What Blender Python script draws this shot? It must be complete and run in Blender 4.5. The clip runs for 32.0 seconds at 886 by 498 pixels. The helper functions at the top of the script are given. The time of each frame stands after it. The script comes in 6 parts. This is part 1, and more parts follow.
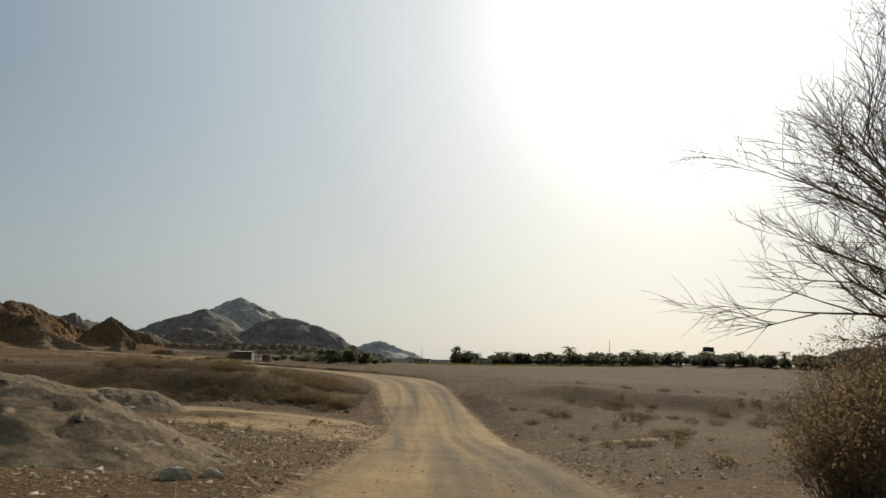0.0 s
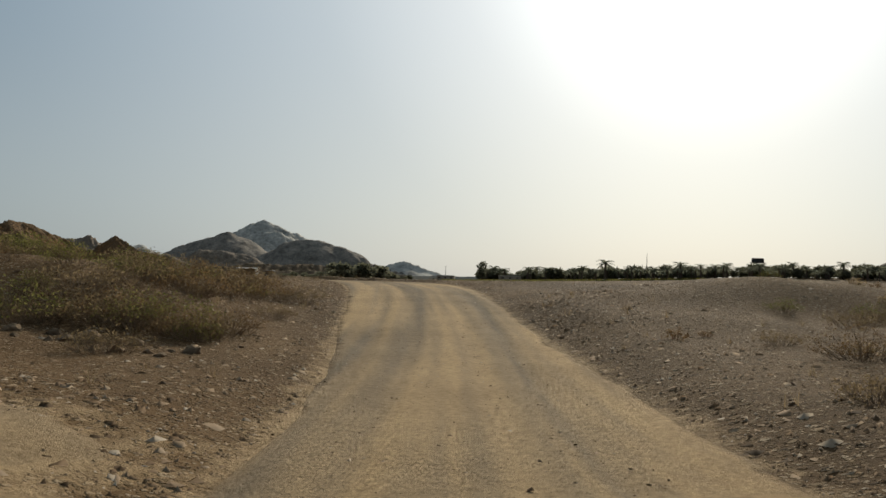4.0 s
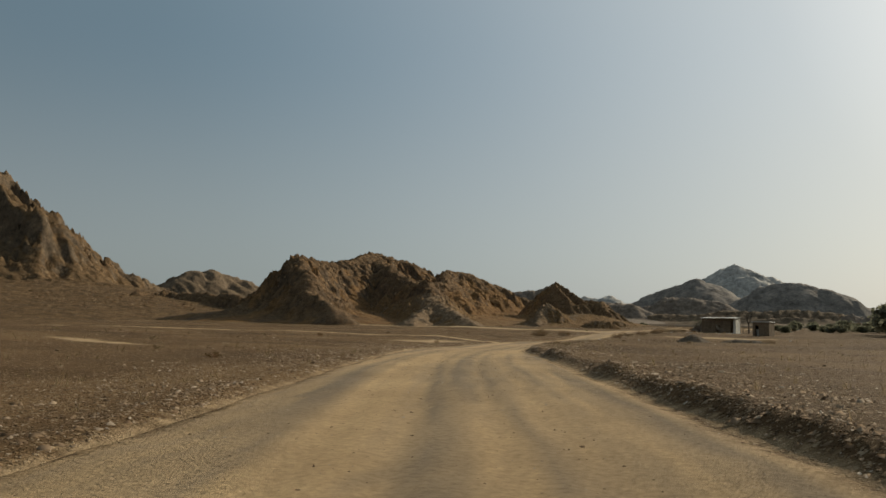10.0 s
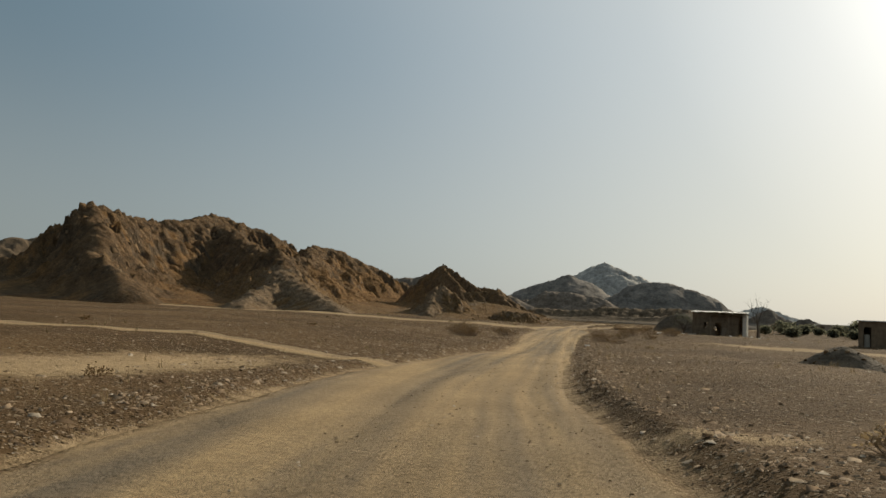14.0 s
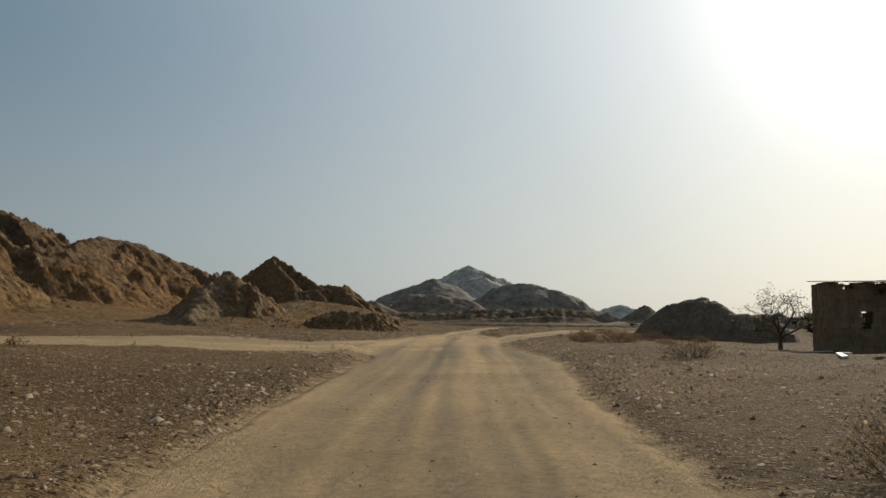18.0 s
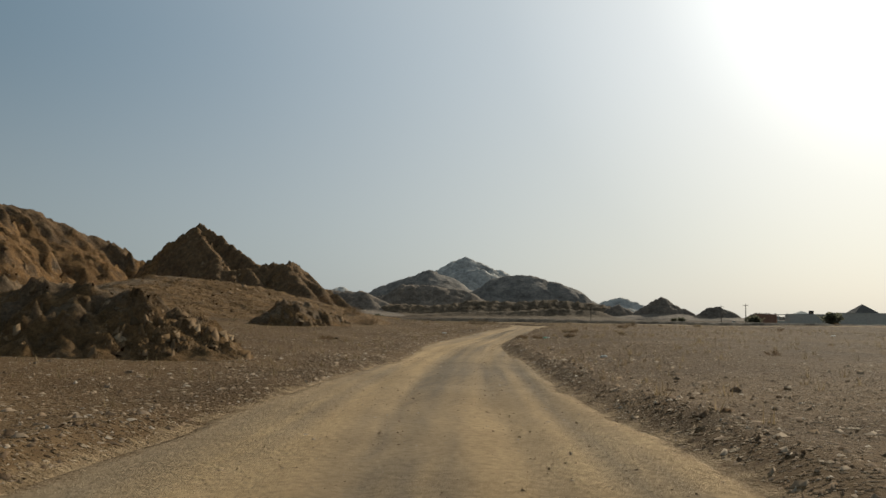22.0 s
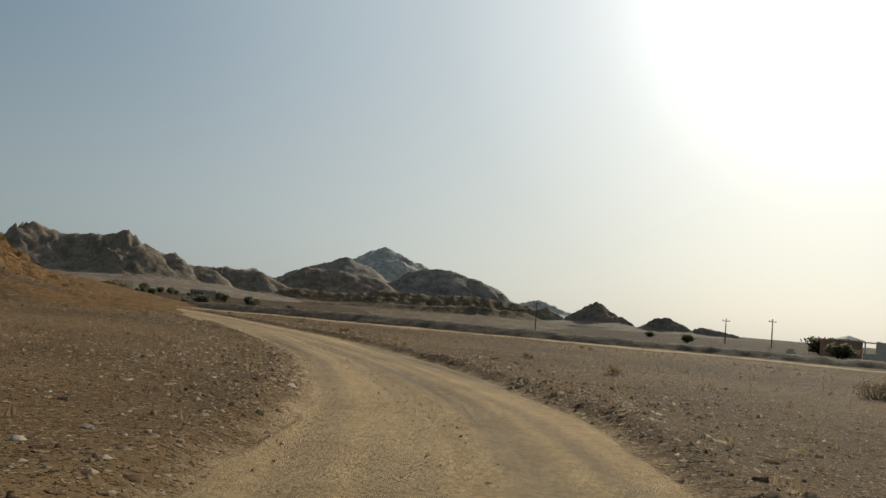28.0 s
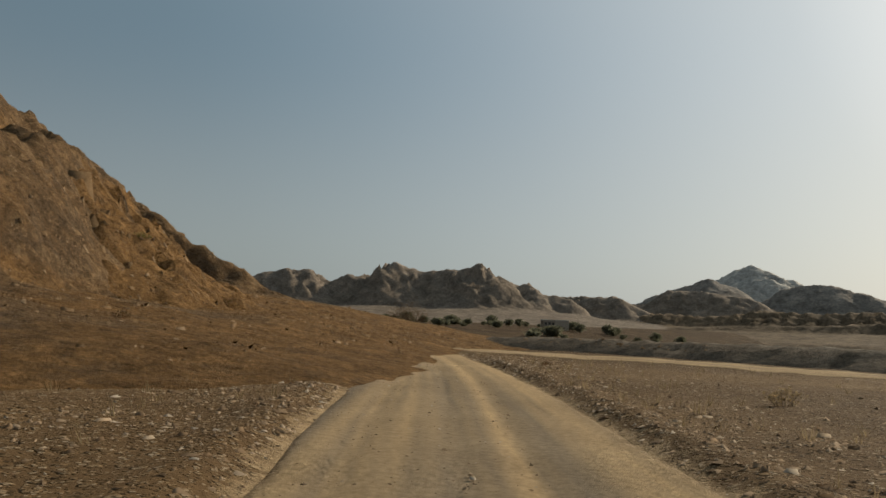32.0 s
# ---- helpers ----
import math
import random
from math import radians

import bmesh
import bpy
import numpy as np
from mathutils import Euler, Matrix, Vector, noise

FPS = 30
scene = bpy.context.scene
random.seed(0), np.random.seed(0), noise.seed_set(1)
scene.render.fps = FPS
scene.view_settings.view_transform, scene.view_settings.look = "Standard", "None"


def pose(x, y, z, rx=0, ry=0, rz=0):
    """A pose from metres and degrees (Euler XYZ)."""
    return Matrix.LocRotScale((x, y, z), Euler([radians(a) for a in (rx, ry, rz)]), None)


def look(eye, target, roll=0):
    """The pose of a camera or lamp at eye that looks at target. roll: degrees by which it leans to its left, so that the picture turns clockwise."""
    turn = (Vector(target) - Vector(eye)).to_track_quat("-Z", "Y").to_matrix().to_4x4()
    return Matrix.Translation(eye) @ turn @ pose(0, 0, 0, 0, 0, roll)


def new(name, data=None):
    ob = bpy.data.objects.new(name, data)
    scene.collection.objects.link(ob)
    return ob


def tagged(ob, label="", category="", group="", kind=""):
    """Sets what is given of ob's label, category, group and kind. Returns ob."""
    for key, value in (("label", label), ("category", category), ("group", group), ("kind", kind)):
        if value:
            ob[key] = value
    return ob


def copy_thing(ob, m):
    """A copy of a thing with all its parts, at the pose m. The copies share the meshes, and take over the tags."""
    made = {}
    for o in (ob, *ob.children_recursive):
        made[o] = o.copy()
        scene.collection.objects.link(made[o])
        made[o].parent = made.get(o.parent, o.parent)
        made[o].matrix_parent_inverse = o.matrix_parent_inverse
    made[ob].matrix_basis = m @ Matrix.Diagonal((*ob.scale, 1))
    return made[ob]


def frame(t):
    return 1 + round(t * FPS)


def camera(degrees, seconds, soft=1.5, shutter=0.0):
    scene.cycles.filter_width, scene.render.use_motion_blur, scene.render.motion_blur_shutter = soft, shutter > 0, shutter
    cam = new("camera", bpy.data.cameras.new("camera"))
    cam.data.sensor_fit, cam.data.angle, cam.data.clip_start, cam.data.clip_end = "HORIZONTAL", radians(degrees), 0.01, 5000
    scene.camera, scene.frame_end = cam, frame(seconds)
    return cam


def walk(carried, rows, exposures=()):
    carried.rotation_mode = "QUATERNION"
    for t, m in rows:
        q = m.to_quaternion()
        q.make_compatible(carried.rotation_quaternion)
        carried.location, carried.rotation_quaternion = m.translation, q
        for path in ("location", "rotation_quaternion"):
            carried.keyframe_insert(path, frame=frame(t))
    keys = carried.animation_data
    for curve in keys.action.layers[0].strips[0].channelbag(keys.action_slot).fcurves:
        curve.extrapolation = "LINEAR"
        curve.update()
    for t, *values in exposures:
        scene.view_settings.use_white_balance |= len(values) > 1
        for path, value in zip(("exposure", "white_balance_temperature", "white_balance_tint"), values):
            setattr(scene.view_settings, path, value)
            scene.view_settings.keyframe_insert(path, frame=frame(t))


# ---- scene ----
cam = camera(55.66, 32.0)
PATH = [
    (0.0, pose(0.00, 0.00, 2.69, 97.59, -2.50, -1.01)),
    (0.5, pose(0.13, 3.80, 2.83, 99.52, -4.39, -1.12)),
    (1.0, pose(0.25, 7.45, 2.70, 92.49, -1.32, -0.80)),
    (1.5, pose(0.32, 10.82, 2.49, 90.60, -2.17, 0.18)),
    (2.0, pose(0.36, 14.13, 2.31, 91.85, -3.01, 0.39)),
    (2.5, pose(0.39, 17.86, 2.08, 92.09, -3.35, 0.51)),
    (4.5, pose(0.26, 40.50, 0.73, 92.14, -1.43, 0.68)),
    (5.0, pose(0.26, 48.18, 0.64, 95.92, -3.01, 1.16)),
    (5.5, pose(0.12, 56.57, 0.99, 98.59, -4.55, 2.49)),
    (6.0, pose(-0.35, 65.50, 1.56, 98.92, -2.99, 5.39)),
    (6.5, pose(-1.45, 74.83, 2.05, 97.48, -1.61, 9.80)),
    (7.0, pose(-3.30, 84.34, 2.28, 95.86, -0.88, 14.09)),
    (7.5, pose(-5.84, 93.73, 2.26, 94.94, -0.05, 18.06)),
    (8.0, pose(-8.95, 102.76, 2.21, 94.65, 0.49, 21.77)),
    (8.5, pose(-12.47, 111.21, 2.17, 94.84, 0.49, 25.25)),
    (9.0, pose(-16.33, 119.08, 2.12, 95.05, 0.02, 28.84)),
    (9.5, pose(-20.37, 126.35, 2.16, 95.09, -0.70, 31.14)),
    (10.0, pose(-24.29, 132.96, 2.04, 94.83, -0.50, 31.95)),
    (10.5, pose(-28.08, 139.21, 2.05, 94.62, -1.34, 32.27)),
    (11.0, pose(-31.90, 145.45, 2.06, 94.41, -0.89, 32.49)),
    (11.5, pose(-35.79, 151.82, 2.10, 94.40, -0.61, 32.19)),
    (12.0, pose(-39.72, 158.40, 1.98, 94.69, -0.88, 31.33)),
    (12.5, pose(-43.71, 165.38, 1.84, 94.49, -1.13, 29.99)),
    (13.0, pose(-47.70, 172.87, 1.71, 94.38, -0.93, 27.99)),
    (13.5, pose(-51.52, 180.73, 1.58, 94.20, -1.75, 25.63)),
    (14.0, pose(-55.02, 188.76, 1.36, 94.33, -2.49, 23.27)),
    (14.5, pose(-58.18, 196.90, 1.17, 93.74, -1.93, 21.02)),
    (16.5, pose(-68.16, 231.60, 0.91, 93.44, 0.42, 15.99)),
    (17.0, pose(-70.54, 240.51, 0.81, 94.36, -2.99, 15.69)),
    (17.5, pose(-72.83, 249.42, 0.85, 96.17, -0.07, 15.07)),
    (18.0, pose(-74.99, 258.25, 0.97, 95.02, -0.42, 14.15)),
    (18.5, pose(-76.99, 266.89, 1.00, 94.79, -1.96, 13.79)),
    (19.0, pose(-78.89, 275.23, 1.08, 94.84, -2.12, 13.65)),
    (19.5, pose(-80.73, 283.33, 1.16, 94.62, -1.26, 13.80)),
    (20.0, pose(-82.55, 291.22, 1.44, 94.26, -0.25, 14.02)),
    (20.5, pose(-84.33, 298.87, 1.40, 94.81, 0.61, 13.98)),
    (21.0, pose(-86.04, 306.24, 1.36, 94.42, -0.61, 14.04)),
    (21.5, pose(-87.73, 313.47, 1.28, 94.32, -0.39, 13.98)),
    (22.0, pose(-89.42, 320.80, 1.30, 94.50, -0.68, 13.92)),
    (22.5, pose(-91.18, 328.35, 1.34, 94.36, -2.37, 14.15)),
    (23.0, pose(-92.95, 335.95, 1.30, 93.65, -2.98, 13.82)),
    (23.5, pose(-94.57, 343.27, 1.23, 93.75, -3.98, 13.04)),
    (24.0, pose(-96.00, 350.28, 1.12, 94.39, -3.55, 11.87)),
    (24.5, pose(-97.24, 357.30, 1.20, 94.12, -1.89, 9.98)),
    (25.0, pose(-98.27, 364.43, 1.21, 93.64, -0.46, 8.21)),
    (25.5, pose(-99.07, 371.45, 1.17, 93.26, -1.42, 6.66)),
    (27.5, pose(-100.57, 397.46, 1.71, 94.32, -4.25, 4.83)),
    (28.0, pose(-101.17, 403.58, 1.69, 94.29, -4.77, 8.26)),
    (28.5, pose(-102.14, 409.54, 1.67, 94.32, -3.52, 11.98)),
    (29.0, pose(-103.46, 415.29, 1.70, 94.61, -2.98, 15.93)),
    (29.5, pose(-105.09, 420.79, 1.58, 94.52, -2.76, 19.49)),
    (30.0, pose(-107.04, 426.12, 1.45, 94.53, -2.28, 23.20)),
    (30.5, pose(-109.32, 431.30, 1.54, 94.71, -1.53, 26.58)),
    (31.0, pose(-111.71, 436.05, 1.62, 94.74, -0.73, 28.86)),
    (31.5, pose(-114.03, 440.26, 1.55, 94.80, -1.31, 30.79)),
    (32.0, pose(-116.33, 444.14, 1.52, 94.75, -2.07, 32.48)),
]
walk(cam, PATH, ((0.0, 0.0, 6320, 7), (2.0, -0.02, 6120, 5), (6.0, 0.03, 6320, 7), (9.0, 0.03, 6420, 6), (11.0, 0.08, 6600, 7), (14.0, 0.08, 6560, 6), (18.0, 0.03, 6300, 6), (25.0, 0.01, 6250, 6), (28.0, 0.03, 6260, 5), (30.0, 0.08, 6430, 6), (32.0, 0.12, 6580, 7)))

# ---- light ----
SUN_AZ, SUN_EL = 16.5, 24.0          # degrees to the right of +y, degrees up
world = bpy.data.worlds.new("sky")
scene.world = world
world.use_nodes = True
wn = world.node_tree.nodes
sky = wn.new("ShaderNodeTexSky")
sky.sky_type = "NISHITA"
sky.sun_disc = False
sky.sun_elevation, sky.sun_rotation = radians(SUN_EL), radians(SUN_AZ)
sky.altitude, sky.air_density, sky.dust_density, sky.ozone_density = 0, 1.0, 1.8, 2.0
wl = world.node_tree.links
_az, _el = radians(SUN_AZ), radians(SUN_EL)
SUN_DIR = (math.sin(_az) * math.cos(_el), math.cos(_az) * math.cos(_el), math.sin(_el))


def sky_ramp(fac, stops, ease="LINEAR"):
    r = wn.new("ShaderNodeValToRGB")
    r.color_ramp.interpolation = ease
    e = r.color_ramp.elements
    while len(e) < len(stops):
        e.new(0.5)
    for k, (p, c) in enumerate(stops):
        e[k].position, e[k].color = p, (*c, 1)
    wl.new(fac, r.inputs[0])
    return r.outputs[0]


def sky_mix(mode, fac, a, b):
    n = wn.new("ShaderNodeMix")
    n.data_type, n.blend_type = "RGBA", mode
    n.inputs[0].default_value = fac
    wl.new(a, n.inputs[6])
    wl.new(b, n.inputs[7])
    return n.outputs[2]


# dusty air: brightness falls off round the sun, and the low sky is warmer
up = wn.new("ShaderNodeTexCoord")
near_sun = wn.new("ShaderNodeVectorMath")
near_sun.operation = "DOT_PRODUCT"
near_sun.inputs[1].default_value = SUN_DIR
wl.new(up.outputs["Generated"], near_sun.inputs[0])
angle = wn.new("ShaderNodeMath")
angle.operation = "ARCCOSINE"
wl.new(near_sun.outputs["Value"], angle.inputs[0])
half_turn = wn.new("ShaderNodeMath")
half_turn.operation = "DIVIDE"
half_turn.inputs[1].default_value = math.pi
wl.new(angle.outputs[0], half_turn.inputs[0])
DUST_LOW = ((0, (2.1, 2.0, 1.8)), (7, (1.35, 1.3, 1.18)), (11, (0.98, 0.95, 0.88)), (16, (0.79, 0.765, 0.70)), (25, (0.60, 0.605, 0.575)), (43, (0.375, 0.41, 0.425)), (63, (0.245, 0.28, 0.29)), (95, (0.22, 0.24, 0.245)), (180, (0.30, 0.30, 0.29)))
DUST_HIGH = ((0, (2.1, 2.05, 1.9)), (7, (1.35, 1.33, 1.27)), (11, (0.97, 0.97, 0.95)), (16, (0.74, 0.75, 0.75)), (25, (0.54, 0.58, 0.60)), (43, (0.255, 0.32, 0.375)), (63, (0.115, 0.18, 0.225)), (95, (0.14, 0.175, 0.2)), (180, (0.24, 0.25, 0.25)))
low, high = (sky_ramp(half_turn.outputs[0], [(g / 180, tuple(v / 2.5 for v in c)) for g, c in d], "B_SPLINE") for d in (DUST_LOW, DUST_HIGH))
up_z = wn.new("ShaderNodeSeparateXYZ")
wl.new(up.outputs["Generated"], up_z.inputs[0])
rise = wn.new("ShaderNodeMapRange")
rise.interpolation_type = "SMOOTHSTEP"
rise.inputs["From Min"].default_value, rise.inputs["From Max"].default_value = 0.06, 0.33
wl.new(up_z.outputs[2], rise.inputs["Value"])
dust = sky_mix("MIX", 1.0, low, high)
wl.new(rise.outputs[0], dust.node.inputs[0])
level = wn.new("ShaderNodeVectorMath")
level.operation = "SCALE"
level.inputs["Scale"].default_value = 2.5 / 0.077
wl.new(dust, level.inputs[0])
wn["Background"].inputs["Strength"].default_value = 0.077
wl.new(sky_mix("MIX", 0.86, sky.outputs[0], level.outputs[0]), wn["Background"].inputs[0])
sun = new("sun", bpy.data.lights.new("sun", "SUN"))
sun.data.energy, sun.data.angle, sun.data.color = 3.7, radians(0.6), (1.0, 0.90, 0.735)
sun.matrix_world = look(tuple(v * 900 for v in SUN_DIR), (0, 0, 0))
scene.view_settings.exposure = 0.0

# ---- noise ----
_rng = np.random.RandomState(7)
_perm = np.concatenate([_rng.permutation(256)] * 3)
_ang = _rng.rand(256) * 2 * np.pi


def perlin(x, y):
    x, y = np.broadcast_arrays(np.asarray(x, float), np.asarray(y, float))
    xi, yi = np.floor(x).astype(int), np.floor(y).astype(int)
    xf, yf = x - xi, y - yi
    u, v = xf * xf * xf * (xf * (xf * 6 - 15) + 10), yf * yf * yf * (yf * (yf * 6 - 15) + 10)

    def g(i, j):
        a = _ang[_perm[_perm[(xi + i) & 255] + ((yi + j) & 255)]]
        return np.cos(a) * (xf - i) + np.sin(a) * (yf - j)
    n0 = g(0, 0) * (1 - u) + g(1, 0) * u
    n1 = g(0, 1) * (1 - u) + g(1, 1) * u
    return (n0 * (1 - v) + n1 * v) * 1.5


def fbm(x, y, octaves=4, gain=0.5):
    s, a, t = 0.0, 1.0, 0.0
    for k in range(octaves):
        s = s + a * perlin(x * 2 ** k + 17.3 * k, y * 2 ** k - 9.1 * k)
        t, a = t + a, a * gain
    return s / t


def ridged(x, y, octaves=5, gain=0.55):
    s, a, t = 0.0, 1.0, 0.0
    for k in range(octaves):
        s = s + a * (1 - 2 * np.abs(perlin(x * 2 ** k + 31.7 * k, y * 2 ** k + 5.3 * k)))
        t, a = t + a, a * gain
    return s / t


def blocks(x, y, seed=0):
    """Cells of random height with a random tilt: broken rock."""
    xi, yi = np.floor(x).astype(int), np.floor(y).astype(int)
    best, val = np.full(x.shape, 9.0), np.zeros(x.shape)
    for i in (-1, 0, 1):
        for j in (-1, 0, 1):
            h = _perm[_perm[(xi + i + seed) & 255] + ((yi + j) & 255)]
            px, py = xi + i + _perm[h] / 256.0, yi + j + _perm[h + 91] / 256.0
            d = np.hypot(x - px, y - py)
            v = _perm[h + 37] / 128.0 - 1 + 0.9 * ((x - px) * np.cos(_ang[h]) + (y - py) * np.sin(_ang[h]))
            near = d < best
            best, val = np.where(near, d, best), np.where(near, v, val)
    return val


def smooth(e0, e1, x):
    t = np.clip((x - e0) / (e1 - e0), 0, 1)
    return t * t * (3 - 2 * t)


# ---- materials ----
def material(name, rough=0.9, gloss=0.04):
    m = bpy.data.materials.new(name)
    m.use_nodes = True
    nt = m.node_tree
    b = nt.nodes["Principled BSDF"]
    b.inputs["Roughness"].default_value = rough
    b.inputs["Specular IOR Level"].default_value = gloss
    return m, nt, b


def noise_tex(nt, scale, detail=6.0, rough=0.6, stretch=None, kind="noise"):
    tc = nt.nodes.new("ShaderNodeTexCoord")
    out = tc.outputs["Object"]
    if stretch:
        mp = nt.nodes.new("ShaderNodeMapping")
        mp.inputs["Scale"].default_value = stretch
        nt.links.new(out, mp.inputs[0])
        out = mp.outputs[0]
    if kind == "voronoi":
        n = nt.nodes.new("ShaderNodeTexVoronoi")
        n.inputs["Scale"].default_value = scale
    else:
        n = nt.nodes.new("ShaderNodeTexNoise")
        n.inputs["Scale"].default_value, n.inputs["Detail"].default_value, n.inputs["Roughness"].default_value = scale, detail, rough
    nt.links.new(out, n.inputs["Vector"])
    return n.outputs[0]


def ramp(nt, fac, stops):
    r = nt.nodes.new("ShaderNodeValToRGB")
    e = r.color_ramp.elements
    while len(e) < len(stops):
        e.new(0.5)
    for el, (p, c) in zip(e, stops):
        el.position, el.color = p, (*c, 1)
    nt.links.new(fac, r.inputs[0])
    return r.outputs[0]


def mix(nt, a, b, fac, mode="MIX"):
    n = nt.nodes.new("ShaderNodeMix")
    n.data_type, n.blend_type = "RGBA", mode
    for sock, val in ((n.inputs[0], fac), (n.inputs[6], a), (n.inputs[7], b)):
        if isinstance(val, (int, float)):
            sock.default_value = val
        elif isinstance(val, tuple):
            sock.default_value = (*val, 1)
        else:
            nt.links.new(val, sock)
    return n.outputs[2]


def bump(nt, b, height, strength, dist):
    n = nt.nodes.new("ShaderNodeBump")
    n.inputs["Strength"].default_value, n.inputs["Distance"].default_value = strength, dist
    nt.links.new(height, n.inputs["Height"])
    nt.links.new(n.outputs[0], b.inputs["Normal"])


SOIL = ((0.09, 0.053, 0.025), (0.145, 0.086, 0.041), (0.212, 0.13, 0.063))


def sandy(name, sand, grit, attr, soil=SOIL, fine=7.0):
    """Soil with paler driven sand where the surface attribute says so, and darker grit in the wheel lines."""
    m, nt, b = material(name, 0.95)
    a = nt.nodes.new("ShaderNodeAttribute")
    a.attribute_name = attr
    s = nt.nodes.new("ShaderNodeAttribute")
    s.attribute_name = "streak"
    broad = ramp(nt, noise_tex(nt, 0.09, 5, 0.6), [(0.35, soil[0]), (0.5, soil[1]), (0.66, soil[2])])
    proud = (0.0, 0.0, 0.0)
    for size, share, high in ((5.5, 0.80, 0.9), (11.0, 0.45, 0.6), (21.0, 0.35, 0.35)):          # stones of their own colours
        cell = nt.nodes.new("ShaderNodeTexVoronoi")
        cell.inputs["Scale"].default_value = size
        tc = nt.nodes.new("ShaderNodeTexCoord")
        nt.links.new(tc.outputs["Object"], cell.inputs["Vector"])
        one = nt.nodes.new("ShaderNodeSeparateColor")
        nt.links.new(cell.outputs["Color"], one.inputs[0])
        shown = ramp(nt, one.outputs[1], [(share - 0.02, (0, 0, 0)), (share + 0.02, (1, 1, 1))])
        inside = ramp(nt, cell.outputs["Distance"], [(0.34, (1, 1, 1)), (0.46, (0, 0, 0))])
        hue = ramp(nt, one.outputs[0], [(0.0, (0.045, 0.028, 0.014)), (0.35, (0.125, 0.076, 0.036)), (0.7, (0.235, 0.155, 0.084)), (1.0, (0.39, 0.295, 0.195))])
        seen = mix(nt, shown, inside, 1.0, "MULTIPLY")
        broad = mix(nt, broad, hue, seen)
        proud = mix(nt, proud, seen, high, "ADD")
    pave = nt.nodes.new("ShaderNodeAttribute")
    pave.attribute_name = "pavement"
    broad = mix(nt, broad, (0.5, 0.5, 0.52), pave.outputs["Fac"], "MULTIPLY")   # dark desert pavement
    track = mix(nt, sand, grit, s.outputs["Fac"])
    patch = ramp(nt, noise_tex(nt, 0.35, 5, 0.65), [(0.3, (0.84, 0.83, 0.82)), (0.7, (1.12, 1.12, 1.12))])
    track = mix(nt, track, patch, 1.0, "MULTIPLY")
    wob = nt.nodes.new("ShaderNodeMath")
    wob.operation = "MULTIPLY_ADD"
    wob.inputs[1].default_value = 0.9
    nt.links.new(noise_tex(nt, 1.7, 6, 0.7), wob.inputs[0])
    nt.links.new(a.outputs["Fac"], wob.inputs[2])
    mask = ramp(nt, wob.outputs[0], [(0.68, (0, 0, 0)), (0.98, (1, 1, 1))])
    col = mix(nt, broad, track, mask)
    grain = ramp(nt, noise_tex(nt, fine, 8, 0.72), [(0.3, (0.66, 0.64, 0.62)), (0.55, (1, 1, 1)), (0.75, (1.22, 1.2, 1.17))])
    nt.links.new(mix(nt, col, grain, 0.85, "MULTIPLY"), b.inputs["Base Color"])
    lumps = mix(nt, proud, noise_tex(nt, fine * 1.3, 10, 0.75), mix(nt, (0.35, 0.35, 0.35), (0.92, 0.92, 0.92), mask))
    bump(nt, b, lumps, 1.0, 0.06)
    return m


SAND, GRIT = (0.535, 0.366, 0.196), (0.262, 0.2, 0.136)
M_GROUND = sandy("stony_soil", SAND, GRIT, "sand", fine=5.0)
M_ROAD = sandy("packed_sand", SAND, GRIT, "sand", fine=9.0)


def surface_value(ob, name, values):
    at = ob.data.attributes.new(name, "FLOAT", "POINT")
    at.data.foreach_set("value", np.asarray(values, np.float32).ravel())


